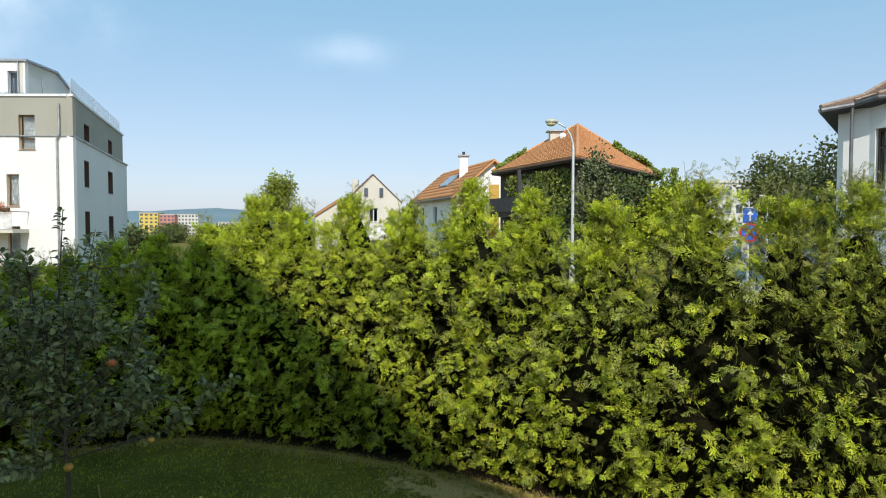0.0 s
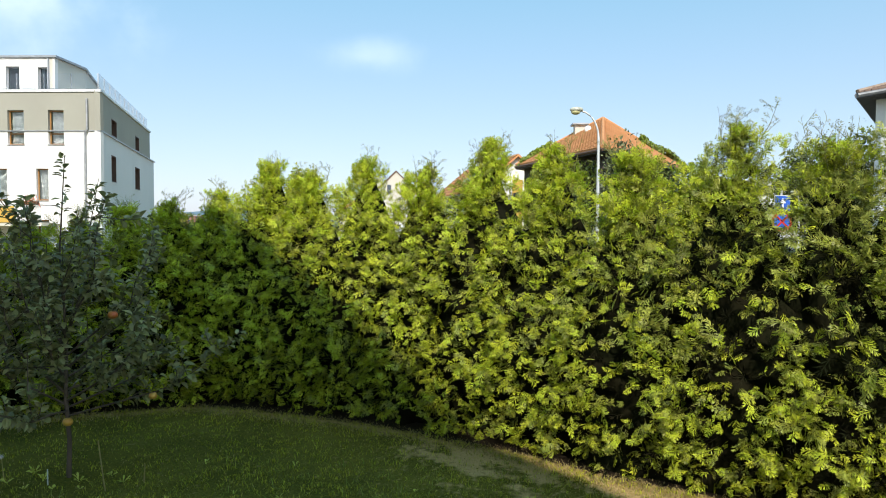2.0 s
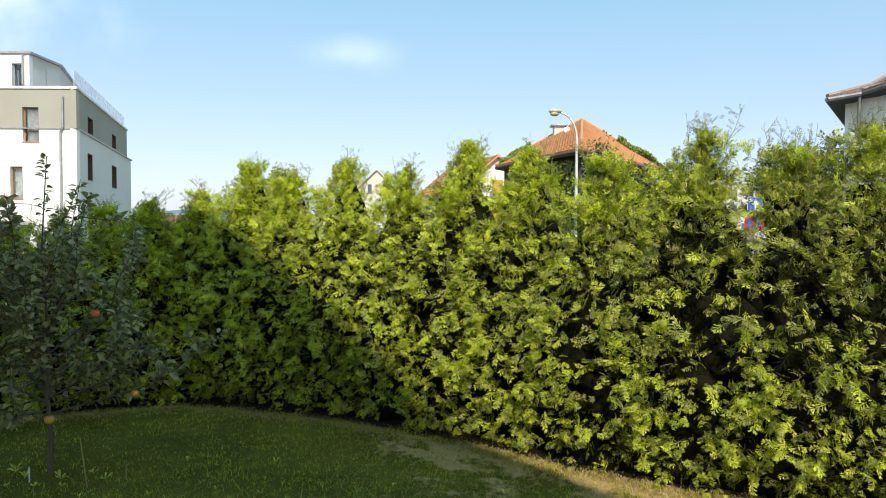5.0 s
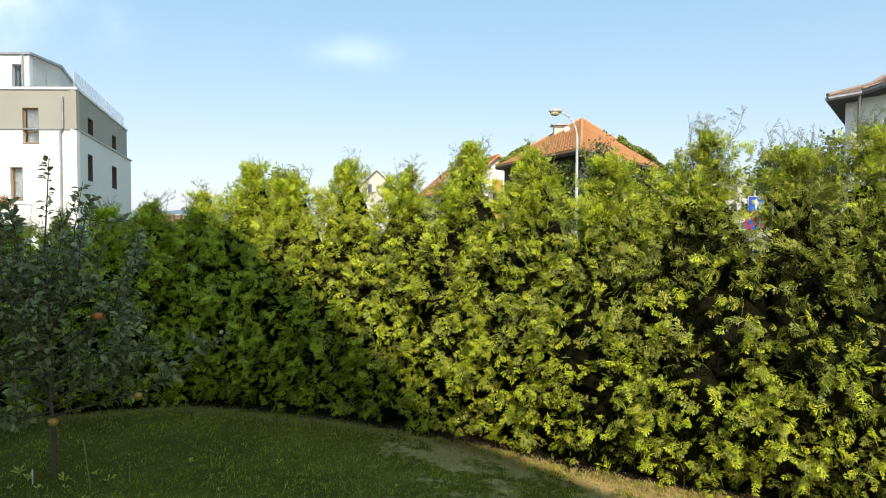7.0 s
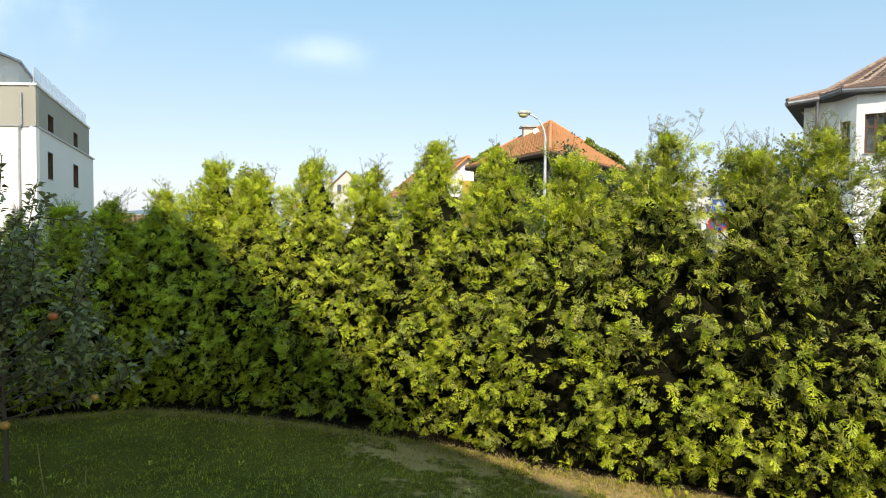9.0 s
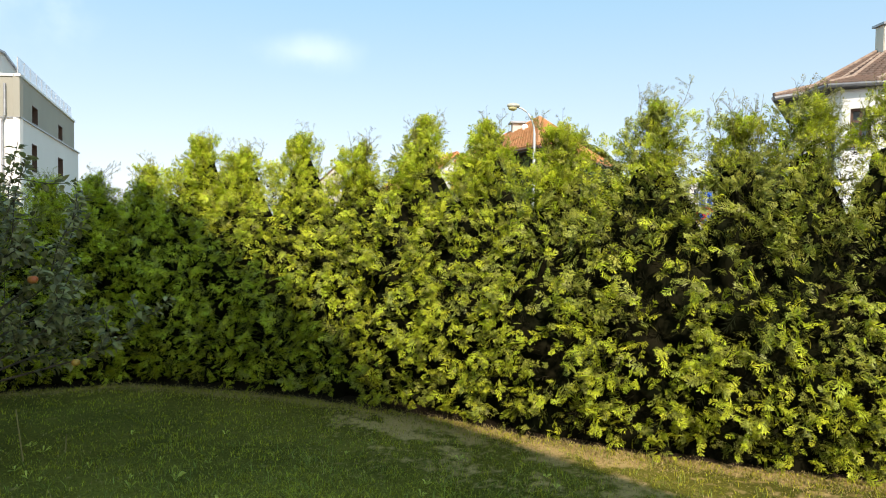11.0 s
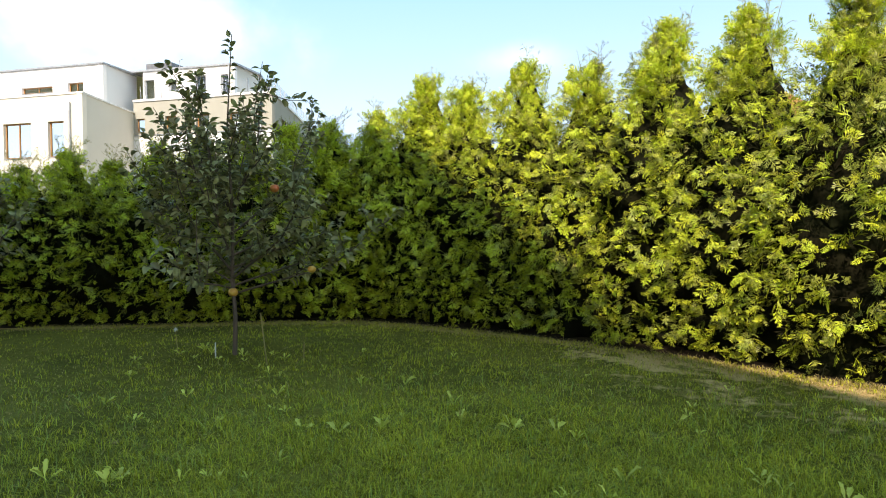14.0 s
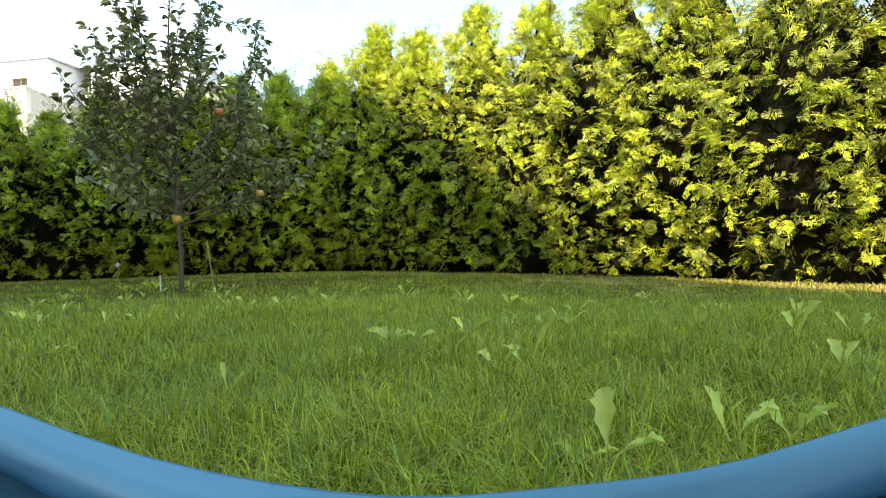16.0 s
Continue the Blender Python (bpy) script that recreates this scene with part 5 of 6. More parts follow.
def dry_scatter(n, seed):
    rng = np.random.default_rng(seed)
    p = np.stack([rng.uniform(-5, 5, n), rng.uniform(1.0, 7.2, n)], 1)
    d = hedge_line(p[:, 0]) - p[:, 1]
    keep = (d > -0.05) & (rng.uniform(0, 1, n) < 0.08 + 0.8 * wear_and_shade(p[:, 0], p[:, 1]))
    p = p[keep & ~in_pool(p)]
    # litter and stray blades along the hedge foot
    x = rng.uniform(-6, 5, n // 6)
    foot = np.stack([x, hedge_line(x) - rng.normal(0.09, 0.10, n // 6)], 1)
    return np.concatenate([p, foot])


blades("dry_grass", dry_scatter(150000, 45), 0.024, 0.0024, M_DRY, "straw-coloured dead grass in worn patches", 46, 1.4, 1)


# ---- paddling pool under the camera: soft vinyl wall, front dip shaped to fit the view ----
def paddling_pool():
    cx, cy, r = -0.069 + 0.208 * 0.19, 0.779 - 0.978 * 0.19, 0.45
    z0 = 0.135
    h = root("paddling_pool", (cx, cy, z0), "blue soft vinyl paddling pool with dipped rim", "paddling pool")
    face = math.atan2(0.978, -0.208)
    prof_out = [(0.020, -0.12), (0.024, -0.07), (0.018, -0.03), (0.010, -0.008), (0.0, 0.0)]
    prof_in = [(0.0, 0.0), (-0.010, -0.003), (-0.020, -0.010), (-0.020, -0.018), (0.010, -0.023), (0.012, -0.029), (-0.022, -0.031), (-0.052, -0.037), (-0.078, -0.052), (-0.080, -0.10)]
    def edge(a):
        """Height of the rim and its waver at an angle round the pool; dip and tilt fit the camera's view."""
        t = math.degrees((a - face + math.pi) % math.tau - math.pi)
        return 0.286 + 0.088 * (1 - math.exp(-(abs(t) / 25.0) ** 2.6)) + 0.016 * math.sin(radians(t)), 0.004 * math.sin(9 * a) + 0.0025 * math.sin(23 * a + 1)
    def loft(prof, floor):
        bm = bmesh.new()
        rings = []
        n = 120
        for k in range(n):
            a = k * math.tau / n
            top, wob = edge(a)
            ring = []
            for q, (dr, dz) in enumerate(prof):
                z = max(top + dz * (1 + 0.15 * math.sin(7 * a + q)), z0 + 0.004)
                z = max(z + (0.005 * math.sin(5 * a + 1.9 * q) + 0.004 * math.sin(11 * a + 2.7 * q)) * min(q, 4) / 4, z0 + 0.004)
                rr = r + dr + wob * (1 + 0.4 * q) + 0.006 * math.sin(6 * a + 2.3 * q) * min(q, 4) / 4
                ring.append(bm.verts.new((cx + math.cos(a) * rr, cy + math.sin(a) * rr, z)))
            ring.append(bm.verts.new((cx + math.cos(a) * (r - 0.03 if floor else r + 0.02), cy + math.sin(a) * (r - 0.03 if floor else r + 0.02), z0 + 0.004)))
            rings.append(ring)
        for k in range(n):
            u, v = rings[k], rings[(k + 1) % n]
            for q in range(len(u) - 1):
                bm.faces.new((u[q], v[q], v[q + 1], u[q + 1]))
        return bm
    part("wall", loft(prof_in, True), M_POOL, h, "glossy blue inner wall with folds", True)
    part("outer_wall", loft(prof_out[::-1], False), M_POOL, h, "", True)
    bm = bmesh.new()
    bmesh.ops.create_circle(bm, cap_ends=True, segments=80, radius=r - 0.028, matrix=Matrix.Translation((cx, cy, z0 + 0.012)))
    part("floor_sheet", bm, M_POOL, h)
    rim = []
    for k in range(121):
        top, wob = edge(k * math.tau / 120)
        rim.append((cx + math.cos(k * math.tau / 120) * (r + wob), cy + math.sin(k * math.tau / 120) * (r + wob), top - 0.001))
    part("rim_seam", tube(rim, 0.0011, 6), M_POOL_SEAM, h, "darker blue welded seam along the rim", True)


paddling_pool()


# ---- the street beyond the hedge ----
def villa():
    N, L, R = (5.8, 28.0), (2.75, 36.5), (12.9, 38.6)
    F = (L[0] + R[0] - N[0], L[1] + R[1] - N[1])
    ze, apex = 5.32, (7.75, 37.4, 8.08)
    h = root("villa", (7.8, 37, 0), "ivy-covered villa with orange hipped tile roof", "house")
    quad = [N, R, F, L]
    c = np.mean(np.array(quad), 0)
    inner = [tuple(c + (np.array(q) - c) * 0.9) for q in quad]
    pl, pn, pr = inner[3], inner[0], inner[1]
    left = [(1.0, 3.4, 0.6, 2.5), (1.2, 3.6, 3.2, 4.9), (5.6, 6.6, 3.4, 4.7)]
    wall("wall", h, pl, pn, 0, 5.2, M_DARKWALL, left)
    for q in left:
        window(h, pl, pn, q, M_BROWNFRAME, 2, deep=0.3)
    right = [(2.0, 3.2, 3.2, 4.6), (6.0, 7.2, 3.2, 4.6)]
    wall("wall", h, pn, pr, 0, 5.2, M_DARKWALL, right)
    for q in right:
        window(h, pn, pr, q, M_BROWNFRAME, 2)
    wall("wall", h, pr, inner[2], 0, 5.2, M_DARKWALL)
    wall("wall", h, inner[2], pl, 0, 5.2, M_DARKWALL)
    m, _ = along(pl, pn)
    part("balcony", box(0.6, 4.0, -0.9, 0.0, 2.75, 3.0, m), M_DARKWALL, h)
    part("balcony_front", box(0.6, 4.0, -0.95, -0.88, 3.0, 3.75, m), M_SOFFIT, h, "grey-brown boarded balcony front")
    part("post", box(4.0, 4.15, -0.95, -0.8, 0.0, 5.1, m), M_SOFFIT, h)
    eaves = [(*q, ze) for q in quad]
    for i in range(4):
        a, b = eaves[i], eaves[(i + 1) % 4]
        roof = part("roof", slab([a, b, apex], 0.14), M_TILE_OR, h)
        if i in (0, 3):
            tiled_slope(roof, [a, b, apex, apex], M_TILE_OR, (0.26, 0.38))
    part("soffit", slab([(q[0], q[1], ze - 0.15) for q in quad], 0.06), M_SOFFIT, h, "dark boarded eaves")
    for q in (N, L, R):
        p = Vector((*q, ze + 0.04))
        part("hip_ridge", tube([p, Vector(apex) + Vector((0, 0, 0.03))], 0.075, 8), M_TILE_OR, h)
    for a, b in ((L, N), (N, R)):
        part("gutter", tube([(a[0], a[1] - 0.06, ze - 0.1), (b[0], b[1] - 0.06, ze - 0.1)], 0.06, 8), M_BROWNFRAME, h)
    chim = part("chimney", box(6.0, 6.6, 36.3, 36.9, 6.6, 7.55, None, 0.02), M_CREAM, h)
    part("chimney_cap", box(5.85, 6.75, 36.15, 37.05, 7.552, 7.64), M_TRIM, chim)
    bm = bmesh.new()
    bmesh.ops.create_uvsphere(bm, u_segments=14, v_segments=8, radius=0.19)
    for v in bm.verts:
        v.co.y *= 0.3
        v.co += Vector((6.5, 35.2, 7.15))
    part("dish", bm, M_SIGNWHITE, h, "round white satellite dish", True)
    part("dish_arm", tube([(6.5, 35.25, 7.1), (6.5, 35.4, 6.6)], 0.03, 6), M_TRIM, h)


villa()


def gable_house(name, e1, e0, half, ze, zr, mat_wall, mat_roof, label, holes=(), side_holes=(), frame_mat=None, over=0.35):
    """A house with its gable towards the street. e1: front left foot, e0: back left foot, half: vector to the ridge."""
    h = root(name, (e1[0] + half[0], e1[1] + half[1], 0), label, "house")
    fr = (e1[0] + 2 * half[0], e1[1] + 2 * half[1])
    br = (e0[0] + 2 * half[0], e0[1] + 2 * half[1])
    wall("wall", h, e1, fr, 0, ze, mat_wall, holes)
    for q in holes:
        window(h, e1, fr, q, frame_mat or M_BROWNFRAME, 2)
    wall("wall", h, e0, e1, 0, ze, mat_wall, side_holes)
    for q in side_holes:
        window(h, e0, e1, q, frame_mat or M_BROWNFRAME, 2)
    wall("wall", h, fr, br, 0, ze, mat_wall)
    wall("wall", h, br, e0, 0, ze, mat_wall)
    d = Vector((e0[0] - e1[0], e0[1] - e1[1], 0)).normalized()
    hv = Vector((half[0], half[1], 0))
    for p in (e1, e0):
        bm = bmesh.new()
        a, b, c = Vector((*p, ze)), Vector((*p, ze)) + hv * 2, Vector((*p, zr)) + hv
        off = d * (0.25 if p == e1 else -0.25)
        vs = [bm.verts.new(q) for q in (a, b, c, a + off, b + off, c + off)]
        bm.faces.new(vs[:3])
        bm.faces.new(vs[3:][::-1])
        for i in range(3):
            j = (i + 1) % 3
            bm.faces.new((vs[i], vs[j], vs[3 + j], vs[3 + i]))
        part("gable", bm, mat_wall, h)
    k = (zr - ze) / hv.length
    hu = hv.normalized()
    F0, B0 = Vector((*e1, 0)) - d * over, Vector((*e0, 0)) + d * over
    for s in (0, 1):
        eave = -hu * over if s == 0 else hv * 2 + hu * over
        z_e = ze - over * k + 0.12
        a, b = F0 + eave + Vector((0, 0, z_e)), B0 + eave + Vector((0, 0, z_e))
        r1, r0 = B0 + hv + Vector((0, 0, zr + 0.12)), F0 + hv + Vector((0, 0, zr + 0.12))
        roof = part("roof", slab([a, b, r1, r0], 0.14), mat_roof, h)
        if s == 0:
            tiled_slope(roof, [b, a, r0, r1], mat_roof, (0.3, 0.42))
            part("gutter", tube([a - hu * 0.05 - Vector((0, 0, 0.1)), b - hu * 0.05 - Vector((0, 0, 0.1))], 0.07, 8), M_GUTTER, h)
    return h


def street_houses():
    h = gable_house("house", (0.85, 42.0), (-2.3, 53.5), (2.45, 0.67), 4.35, 6.5, M_OLDWHITE, M_TILE_OR, "white house with orange tile roof and chimney",
                    [(1.2, 2.0, 2.6, 3.9)], [(2.0, 3.0, 2.3, 3.6), (6.0, 7.0, 2.3, 3.6)])
    c = part("chimney", box(1.15, 1.75, 45.4, 46.0, 5.0, 7.1, None, 0.02), M_OLDWHITE, h)
    part("chimney_cap", box(1.05, 1.85, 45.3, 46.1, 7.1, 7.2), M_TRIM, c)
    part("chimney_pot", tube([(1.45, 45.7, 7.2), (1.45, 45.7, 7.45)], 0.1, 8), M_SOFFIT, c)
    # skylight on the slope that faces the street
    e1, e0, hv = Vector((0.85, 42.0, 4.35)), Vector((-2.3, 53.5, 4.35)), Vector((2.45, 0.67, 2.15))
    o = e1 + (e0 - e1) * 0.36 + hv * 0.24 + Vector((-0.03, -0.01, 0.30))
    a, b = (e0 - e1).normalized() * 2.3, hv.normalized() * 1.2
    part("skylight", slab([o, o + a, o + a + b, o + b], 0.12), M_SOLAR, h, "flat skylight on the roof")
    part("side_wall", box(2.95, 3.6, 41.55, 41.8, 0.0, 4.9), M_OCHRE, h, "ochre rendered porch wall")
    part("terrace", box(-0.2, 3.0, 40.0, 41.6, 2.1, 2.35), M_PAVE, h)
    g = gable_house("house", (-8.35, 55.0), (-9.4, 66.0), (2.4, 0.1), 4.15, 6.5, M_CREAM, M_TILE_BR, "cream rendered gable house with weathered tile roof",
                    [(2.0, 2.8, 2.5, 3.7), (0.9, 1.4, 3.15, 3.9)], [(2.0, 2.8, 2.6, 3.8)], M_SIGNWHITE, over=0.05)
    for x in (-6.7, -5.4):
        part("attic_window", box(x, x + 0.32, 54.90, 55.0, 4.75, 5.4), M_PANEL_WIN, g)
    part("balcony_front", box(-6.3, -4.2, 53.6, 53.75, 1.2, 2.1), M_SIGNWHITE, g)
    part("balcony_slab", box(-6.3, -4.2, 53.6, 55.0, 1.0, 1.2), M_CREAM, g)
    part("chimney", box(-8.2, -7.7, 58.5, 59.0, 5.0, 6.35), M_CREAM, g)
    gable_house("house", (-11.0, 55.6), (-12.2, 62.0), (2.2, 0.1), 3.05, 4.45, M_CREAM, M_TILE_OR, "low cream annex with orange tile roof", [(0.7, 1.5, 1.4, 2.5)], over=0.2)


street_houses()


def corner_house():
    """White house with a canted corner bay, weathered tile roof, gutter and downpipe."""
    h = root("house", (16, 21, 0), "old white house with canted bay and tiled roof", "house")
    W = [(18.2, 27.5), (12.75, 20.95), (13.35, 20.3), (13.55, 19.55), (14.3, 19.0), (22.0, 16.2), (25.0, 25.0)]
    top = 6.10
    rng = list(zip(W, W[1:] + W[:1]))
    for k, (a, b) in enumerate(rng):
        ln = math.dist(a, b)
        holes = []
        if k == 2:
            holes = [(0.2, ln - 0.2, 3.5, 5.35)]
        if k == 3:
            holes = [(0.22, ln - 0.16, 4.3, 5.5)]
        if k == 4:
            holes = [(0.75, 1.75, 4.1, 5.5), (3.2, 4.2, 4.1, 5.5), (0.75, 1.75, 1.2, 2.7)]
        wall("wall", h, a, b, 0, top, M_OLDWHITE, holes)
        for q in holes:
            window(h, a, b, q, M_BROWNFRAME, 2 if q[1] - q[0] > 0.5 else 1, 0.68, deep=0.12, bar=0.075, reflection_sheet=True)
        m, _ = along(a, b)
        for z in (3.35, 2.45):
            part("string_course", box(-0.03, ln + 0.03, -0.05, 0.0, z, z + 0.12, m), M_OLDWHITE, h)
    E = [(17.4, 28.0, 6.05), (11.85, 20.4, 6.02), (12.90, 20.37, 6.2), (13.10, 19.6, 6.28), (14.13, 18.88, 6.24), (22.3, 15.6, 6.2), (26.2, 25.2, 6.2)]
    apex = [(19.0, 23.6, 9.2), (22.5, 22.0, 9.2)]
    for k in range(len(E)):
        a, b = E[k], E[(k + 1) % len(E)]
        pa, pb = apex[0 if k in (0, 1, 2, 3, 4) else 1], apex[0 if k in (0, 1, 2, 3, 6) else 1]
        # the slope eases off towards the eaves
        la, lb = (Vector(q).lerp(Vector(p), 0.26) - Vector((0, 0, 0.30)) for q, p in ((a, pa), (b, pb)))
        for cs in ([a, b, tuple(lb), tuple(la)], [tuple(la), tuple(lb), pb] + ([pa] if pa != pb else [])):
            roof = part("roof", slab(cs, 0.1), M_TILE_BR, h)
            if k < 5:
                tiled_slope(roof, cs if len(cs) == 4 else cs + [pa], M_TILE_BR, (0.2, 0.27))
        part("gutter", tube([(a[0], a[1], a[2] - 0.06), (b[0], b[1], b[2] - 0.06)], 0.075, 8), M_GUTTER, h)
        if k in (1, 2, 3, 4):
            up = Vector((0, 0, 0.06))
            part("hip_ridge", tube([Vector(a) + up, la + up, Vector(apex[0]) + up], 0.060, 8), M_RIDGE, h, "ridge tiles bedded in pale mortar")
    c = part("chimney", box(16.9, 17.35, 22.3, 22.75, 7.4, 9.05, None, 0.02), M_CREAM, h, "grey rendered chimney")
    part("chimney_cap", box(16.82, 17.43, 22.22, 22.83, 9.052, 9.13), M_TRIM, c)
    part("soffit", slab([(q[0], q[1], q[2] - 0.1) for q in E], 0.06), M_SOFFIT, h, "dark boarded eaves")
    part("downpipe", tube([(12.86, 20.40, 6.06), (12.86, 20.42, 5.8), (12.86, 20.42, 0.1)], 0.055, 8), M_GUTTER, h, "zinc downpipe at the corner")


corner_house()


def street_lamp(x, y, height, reach, label, head=0.42):
    h = root("street_lamp", (x, y, 0), label, "street lamp", "street lamps")
    pts = [(x, y, 0), (x, y, height * 0.5), (x, y, height - 1.0)]
    for k in range(1, 8):
        t = k / 7 * math.pi / 2 * 0.9
        pts.append((x - reach * (1 - math.cos(t)), y, height - 1.0 + 0.95 * math.sin(t)))
    part("pole", tube(pts, [0.07, 0.055, 0.045] + [0.034] * 7, 10), M_LAMP, h)
    e = Vector(pts[-1])
    bm = bmesh.new()
    bmesh.ops.create_uvsphere(bm, u_segments=16, v_segments=10, radius=1)
    for v in bm.verts:
        v.co = Vector((v.co.x * head, v.co.y * 0.16, v.co.z * 0.10)) + e + Vector((-head * 0.75, 0, 0.05))
    part("head", bm, M_LAMPHEAD, h, "grey lamp head", True)
    bm = bmesh.new()
    bmesh.ops.create_uvsphere(bm, u_segments=14, v_segments=8, radius=1)
    for v in bm.verts:
        v.co = Vector((v.co.x * head * 0.7, v.co.y * 0.13, v.co.z * 0.10)) + e + Vector((-head * 0.85, 0, -0.03))
    part("diffuser", bm, M_DIFFUSER, h, "yellowish glass bowl", True)
    part("collar", tube([(x, y, 0.0), (x, y, 0.9)], 0.10, 10), M_LAMP, h)


street_lamp(4.62, 23.0, 6.03, 0.70, "tall galvanised street lamp with curved arm", 0.24)
street_lamp(22.6, 45.0, 4.35, 0.25, "small pale street lamp by the side street", 0.22)


def road_signs():
    h = root("road_sign", (9.47, 20.0, 0), "sign post with one-way and no-stopping signs", "road sign")
    part("post", tube([(9.47, 20.0, 0), (9.47, 20.0, 3.1)], 0.035, 8), M_LAMP, h)
    s = part("square_sign", box(9.27, 9.70, 19.93, 19.955, 2.44, 2.90, None, 0.008), M_BLUE, h, "square blue sign with white arrow")
    part("border", box(9.255, 9.715, 19.957, 19.965, 2.425, 2.915), M_SIGNWHITE, s)
    bm = bmesh.new()
    for z0, pts in ((0, [(9.46, 2.50), (9.51, 2.50), (9.51, 2.68), (9.58, 2.68), (9.485, 2.84), (9.39, 2.68), (9.46, 2.68)]),):
        f = bm.faces.new([bm.verts.new((px, 19.922, pz)) for px, pz in pts])
        r = bmesh.ops.extrude_face_region(bm, geom=[f])
        for v in (g for g in r["geom"] if isinstance(g, bmesh.types.BMVert)):
            v.co.y += 0.006
    part("arrow", bm, M_SIGNWHITE, s, "white arrow pointing up")
    def disc(radius, y0, y1):
        return tube([(9.47, y0, 2.13), (9.47, y1, 2.13)], radius, 32)
    d = part("round_sign", disc(0.30, 19.935, 19.955), M_RED, h, "round blue sign with red ring and cross")
    part("field", disc(0.235, 19.925, 19.934), M_BLUE, d)
    for a in (45, -45):
        m = Matrix.Translation((9.47, 19.92 if a > 0 else 19.917, 2.13)) @ Matrix.Rotation(radians(a), 4, "Y")
        part("cross_bar", box(-0.23, 0.23, -0.001, 0.003, -0.027, 0.027, m), M_RED, d)


road_signs()


def street_fence():
    h = root("fence", (22, 46, 0), "pale concrete fence with slatted panels along the street", "fence")
    p0, p1 = (18.8, 40.0), (29.5, 64.0)
    m, length = along(p0, p1)
    part("plinth", box(0, length, 0, 0.2, 0, 0.6, m), M_FENCE, h)
    n = int(length / 2.2)
    for k in range(n + 1):
        u = k * length / n
        part("post", box(u - 0.12, u + 0.12, -0.04, 0.24, 0, 1.7, m), M_FENCE, h)
    for k in range(int(length / 0.16)):
        part("slat", box(k * 0.16 + 0.02, k * 0.16 + 0.12, 0.06, 0.1, 0.65, 1.55, m), M_OLDWHITE, h)
    w = root("garden_wall", (13, 26, 0), "grey rendered garden wall beside the old house", "wall")
    m, length = along((14.6, 26.0), (17.0, 33.0))
    part("wall", box(0, length, 0, 0.25, 0, 1.6, m), M_FENCE, w)
    part("coping", box(-0.05, length + 0.05, -0.05, 0.30, 1.601, 1.68, m), M_PAVE, w)


street_fence()


# ---- trees beyond the hedge ----
def leafy_tree(name, x, y, crown, radii, trunk_h, leaf, count, mat, label, seed, shape="round", trunk_r=0.16):
    """Trunk, limbs and a crown of leaf clumps gathered at the limb ends, with gaps between them."""
    rng = np.random.default_rng(seed)
    h = root(name, (x, y, 0), label, "tree")
    bm = bmesh.new()
    c = np.array((x, y, crown))
    add_tube(bm, [(x, y, -0.05), (x + 0.05, y, trunk_h * 0.6), (x, y, trunk_h), (x, y, crown + radii[2] * 0.5)], [trunk_r, trunk_r * 0.8, trunk_r * 0.6, trunk_r * 0.15], 8)
    ends = []
    for k in range(46):
        d = unit(rng.normal(size=3))
        rr = rng.uniform(0.45, 0.95)
        if shape == "cone":
            f = rng.uniform(-1, 1)
            w = (1 - f) / 2
            a = rng.uniform(0, 6.28)
            e = c + np.array((math.cos(a) * w * radii[0], math.sin(a) * w * radii[1], f * radii[2])) * (0.97, 0.97, 1.0)
        else:
            e = c + d * rr * np.array(radii)
        s = np.array((x, y, min(max(trunk_h * 0.8, e[2] - radii[2] * 0.6), crown + radii[2] * 0.4)))
        add_tube(bm, [s, (s + e) / 2 + np.array((0, 0, 0.1)), e], [trunk_r * 0.32, trunk_r * 0.2, trunk_r * 0.06], 5)
        ends.append(e)
    part("trunk", bm, M_BARK, h)
    ends = np.array(ends)
    pick = ends[rng.integers(0, len(ends), count)]
    spread = np.array(radii) * (0.20 if shape == "cone" else 0.24)
    p = pick + rng.normal(size=(count, 3)) * spread
    q = (p - c) / np.array(radii)
    if shape != "cone":
        keep = np.linalg.norm(q, axis=1) < 1.08 + 0.15 * np.sin(7 * q[:, 0] + 5 * q[:, 2])
        p = p[keep]
    n = len(p)
    ax = unit(p - c) * 0.5 + rng.normal(size=(n, 3)) * 0.6
    nr = np.stack([np.zeros(n), np.zeros(n), np.ones(n)], 1) + rng.normal(size=(n, 3)) * 0.6
    small = np.array([(-0.3, 0.35, 0.05), (0, 0, 0), (0.3, 0.35, 0.05), (0, 1, -0.1), (0, 0.4, 0)]), np.array([(1, 4, 0), (0, 4, 3), (1, 2, 4), (2, 3, 4)])
    v, t = placed(small[0], small[1], ax, nr, leaf * rng.uniform(0.6, 1.3, n), p)
    part_np("crown", v, t, mat, h)
    return h


leafy_tree("tree", -10.1, 40.0, 3.7, (1.1, 1.1, 1.9), 2.2, 0.19, 5000, M_LEAF_LIGHT, "dense rounded green tree behind the hedge", 61)
leafy_tree("spruce", 6.4, 27.0, 2.4, (1.35, 1.2, 2.3), 2.0, 0.17, 8500, M_SPRUCE, "dark grey-green spruce beside the villa", 62, "cone")
leafy_tree("shrub", 7.9, 26.6, 2.5, (1.5, 1.2, 1.9), 1.0, 0.18, 6500, M_LEAF_DARK, "tall dark shrub against the villa wall", 63)
leafy_tree("tree", 9.0, 25.6, 2.50, (1.45, 1.1, 1.45), 1.2, 0.15, 10000, M_LEAF_YEL, "golden-green small tree in the villa garden", 64)
leafy_tree("tree", 24.6, 47.0, 4.3, (3.2, 2.6, 3.1), 2.4, 0.27, 10000, M_LEAF_MID, "broad green street tree past the side street", 65)
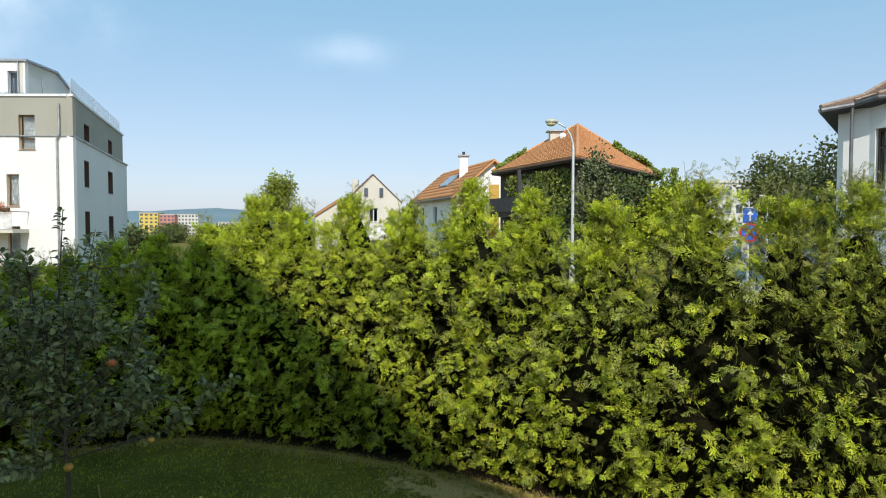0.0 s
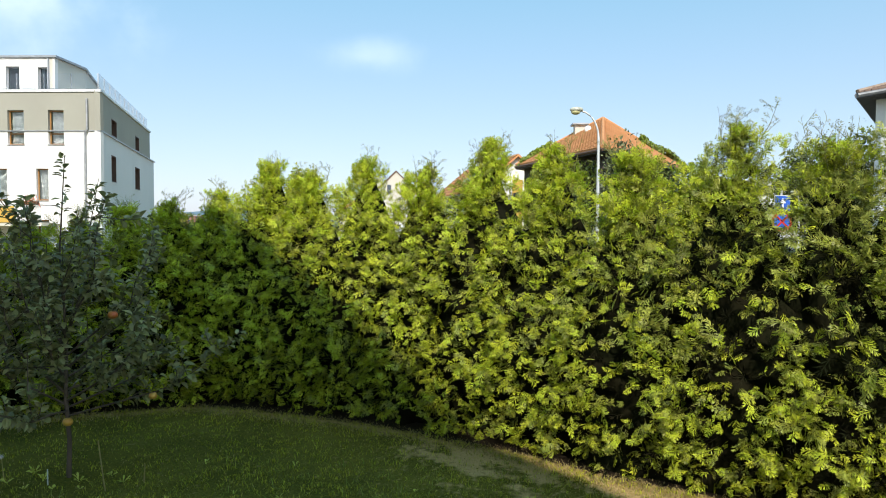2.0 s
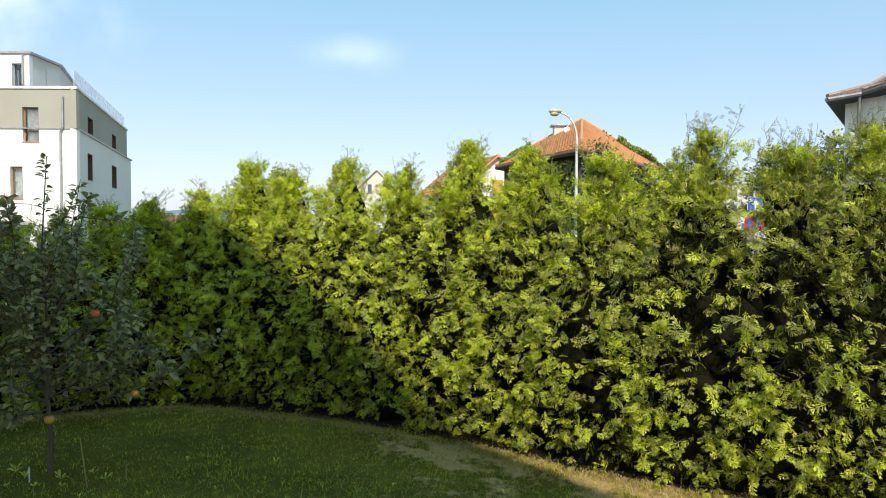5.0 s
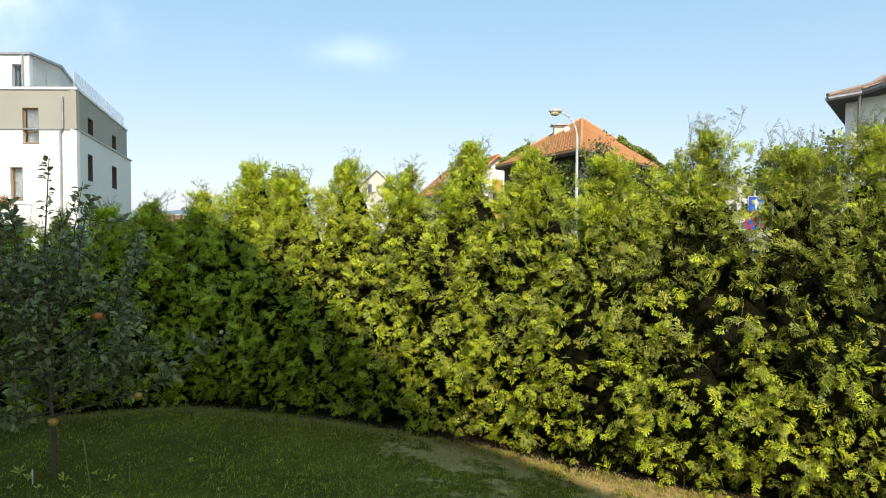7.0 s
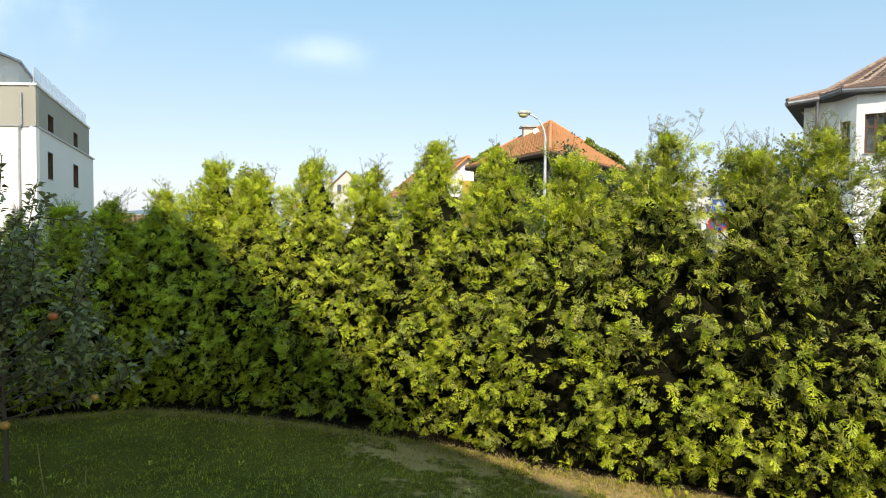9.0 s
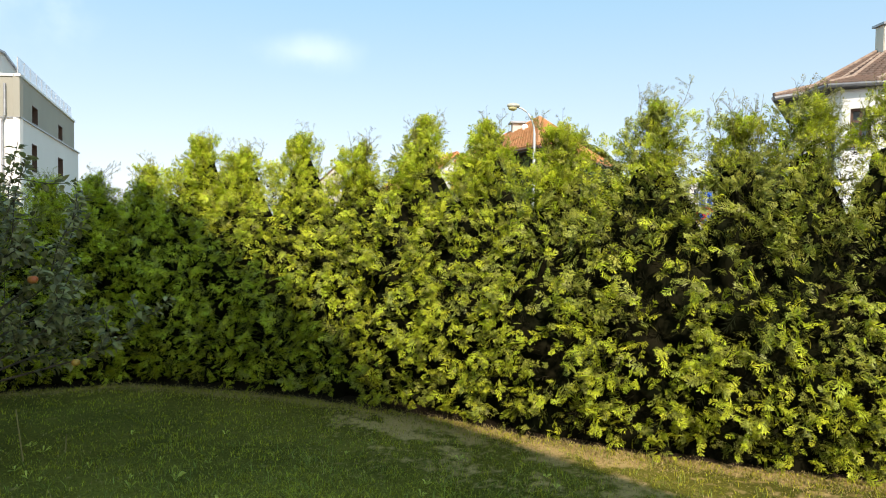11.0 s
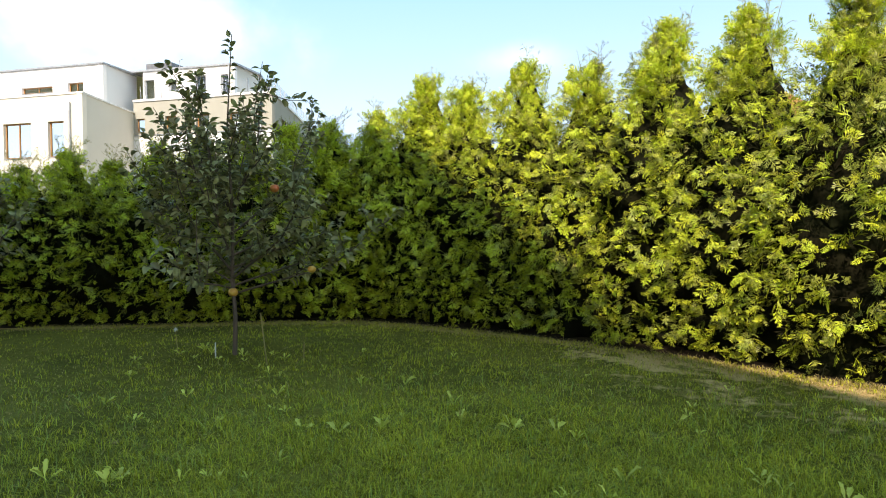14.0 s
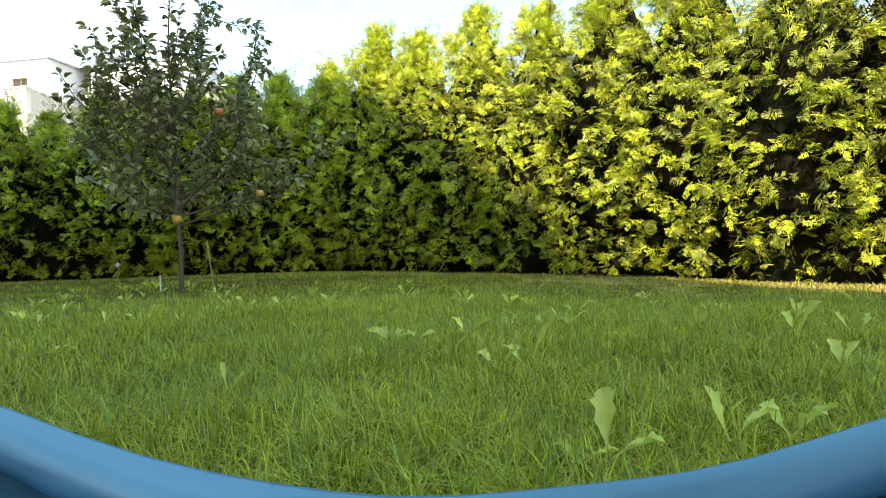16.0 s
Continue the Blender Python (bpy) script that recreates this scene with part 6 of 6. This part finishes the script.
leafy_tree("tree", 20.1, 34.0, 4.1, (1.15, 1.3, 2.9), 2.2, 0.22, 5000, M_LEAF_DARK, "dark broad-leaved tree beside the old house", 66)
leafy_tree("tree", 18.5, 52.0, 4.0, (1.3, 1.2, 1.8), 2.0, 0.3, 2400, M_SPRUCE, "pale grey-green pine in the distance", 67)
for k, (bx, by, bz, br) in enumerate(((-24.0, 75.0, 1.3, 2.2), (-29.5, 84.0, 1.2, 2.6), (-33.0, 78.0, 1.0, 2.0), (-20.0, 70.0, 1.2, 2.2), (-37.0, 88.0, 1.3, 2.4), (-16.5, 62.0, 1.3, 1.6))):
    leafy_tree("shrub", bx, by, bz, (br, br, 1.0), 0.8, 0.3, 2200, M_LEAF_MID, "low green garden shrub beyond the street", 80 + k)
leafy_tree("tree", -14.3, 30.0, 1.5, (0.6, 0.6, 0.85), 0.8, 0.2, 900, M_LEAF_DARK, "dark garden tree beside the apartment block", 68)


def ivy(name, quads, count, label, seed, thick=0.25, mat=None):
    """Climbing leaves spread over wall and roof faces; each quad is an origin and two edge vectors."""
    rng = np.random.default_rng(seed)
    pts, nrm = [], []
    for o, a, b in quads:
        o, a, b = (np.array(q, float) for q in (o, a, b))
        m = count // len(quads)
        u, w = rng.uniform(0, 1, m), rng.uniform(0, 1, m)
        n = unit(np.cross(a, b))
        if n[1] > 0:
            n = -n
        lump = 0.5 + 0.5 * np.sin(u * 9 + seed) * np.sin(w * 7 + 1.3)
        keep = rng.uniform(0, 1, m) < 0.45 + 0.6 * lump
        p = o + a * u[:, None] + b * w[:, None] + n * (thick * lump * rng.uniform(0.3, 1.0, m))[:, None]
        pts.append(p[keep])
        nrm.append(np.tile(n, (keep.sum(), 1)))
    p, nr = np.concatenate(pts), np.concatenate(nrm)
    n = len(p)
    ax = rng.normal(size=(n, 3)) * 0.5 + np.array((0, 0, -0.6))
    small = np.array([(-0.4, 0.3, 0.05), (0, 0, 0), (0.4, 0.3, 0.05), (0, 1, -0.05)]), np.array([(0, 1, 3), (1, 2, 3)])
    v, t = placed(small[0], small[1], ax, nr + rng.normal(size=(n, 3)) * 0.45, rng.uniform(0.09, 0.18, n), p)
    ob = part_np(name, v, t, mat or M_IVY, None)
    return tagged(ob, label, "climbing plant", kind="stuff")


ivy("ivy", [((3.7, 34.2, 0), (2.1, -5.3, 0), (0, 0, 4.9)), ((5.9, 28.7, 0), (6.3, 9.3, 0), (0, 0, 4.9))], 18000, "thick green ivy covering the villa walls", 71, 0.5)
ivy("ivy", [((12.0, 37.0, 1.0), (1.6, 1.6, 0.1), (0.4, 0, 4.6)), ((9.6, 37.4, 6.7), (3.2, 1.2, -1.7), (0.25, 0.1, 0.5))], 8000, "ivy mound climbing over the roof edge", 72, 0.5, M_IVY_SUN)
ivy("ivy", [((2.9, 36.0, 5.3), (1.6, 0.6, 1.0), (0.2, 0.2, 0.35))], 1500, "ivy tuft on the roof edge", 73, 0.3, M_IVY_SUN)


# ---- the far town and hills ----
def far_block(x, y, width, height, storeys, bays, mat, label):
    g = float(lawn_z(x, y))
    h = root("apartment_building", (x, y, g), label, "building", "far apartment blocks")
    part("wall", box(x, x + width, y, y + 12, g - 0.5, g + height), mat, h)
    part("roof", box(x - 0.3, x + width + 0.3, y - 0.3, y + 12.3, g + height + 0.002, g + height + 0.5), M_PANEL_W, h)
    sh, bw = height / storeys, width / bays
    for i in range(storeys):
        for j in range(bays):
            part("window", box(x + bw * (j + 0.25), x + bw * (j + 0.78), y - 0.06, y - 0.004, g + sh * (i + 0.32), g + sh * (i + 0.8)), M_PANEL_WIN, h)


far_block(-252, 535, 16, 21.5, 7, 4, M_PANEL_Y, "far yellow panel apartment block")
far_block(-233, 530, 12.5, 20.0, 7, 4, M_PANEL_R, "far red-and-white panel apartment block")
far_block(-220, 535, 17, 20.4, 7, 6, M_PANEL_W, "far white panel apartment block with many windows")
far_block(-190, 545, 26, 14.0, 4, 8, M_PANEL_W, "far white panel apartment block with many windows")
far_block(46, 120, 16, 10.0, 3, 8, M_PANEL_W, "far white flat-roofed apartment block")
far_block(44.0, 112, 5, 8.4, 3, 2, M_PANEL_W, "far white flat-roofed apartment block")


def hills():
    xs = np.linspace(-3600, 3600, 160)
    rng = np.random.default_rng(9)
    ridge = 38 + 26 * np.exp(-((xs + 1050) / 520) ** 2) + 16 * np.exp(-((xs + 300) / 420) ** 2) + 10 * np.sin(xs / 310.0) + 5 * np.sin(xs / 97.0) + rng.normal(0, 1.2, len(xs))
    rows = []
    for f, y in ((0.0, 2550), (0.35, 2700), (0.75, 2900), (1.0, 3100), (0.9, 3500)):
        rows.append(np.stack([xs, y + 60 * np.sin(xs / 500.0), ridge * f - 14 * (1 - f)], 1))
    v = np.concatenate(rows)
    w = len(xs)
    i = (np.arange(len(rows) - 1)[:, None] * w + np.arange(w - 1)[None]).ravel()
    t = np.concatenate([np.stack([i, i + 1, i + w + 1], 1), np.stack([i, i + w + 1, i + w], 1)])
    ob = part_np("backdrop", v, t, M_HILL_HAZE, None, "", True)
    tagged(ob, "low wooded hills on the horizon, haze in their colour", "hills", kind="structure")


hills()
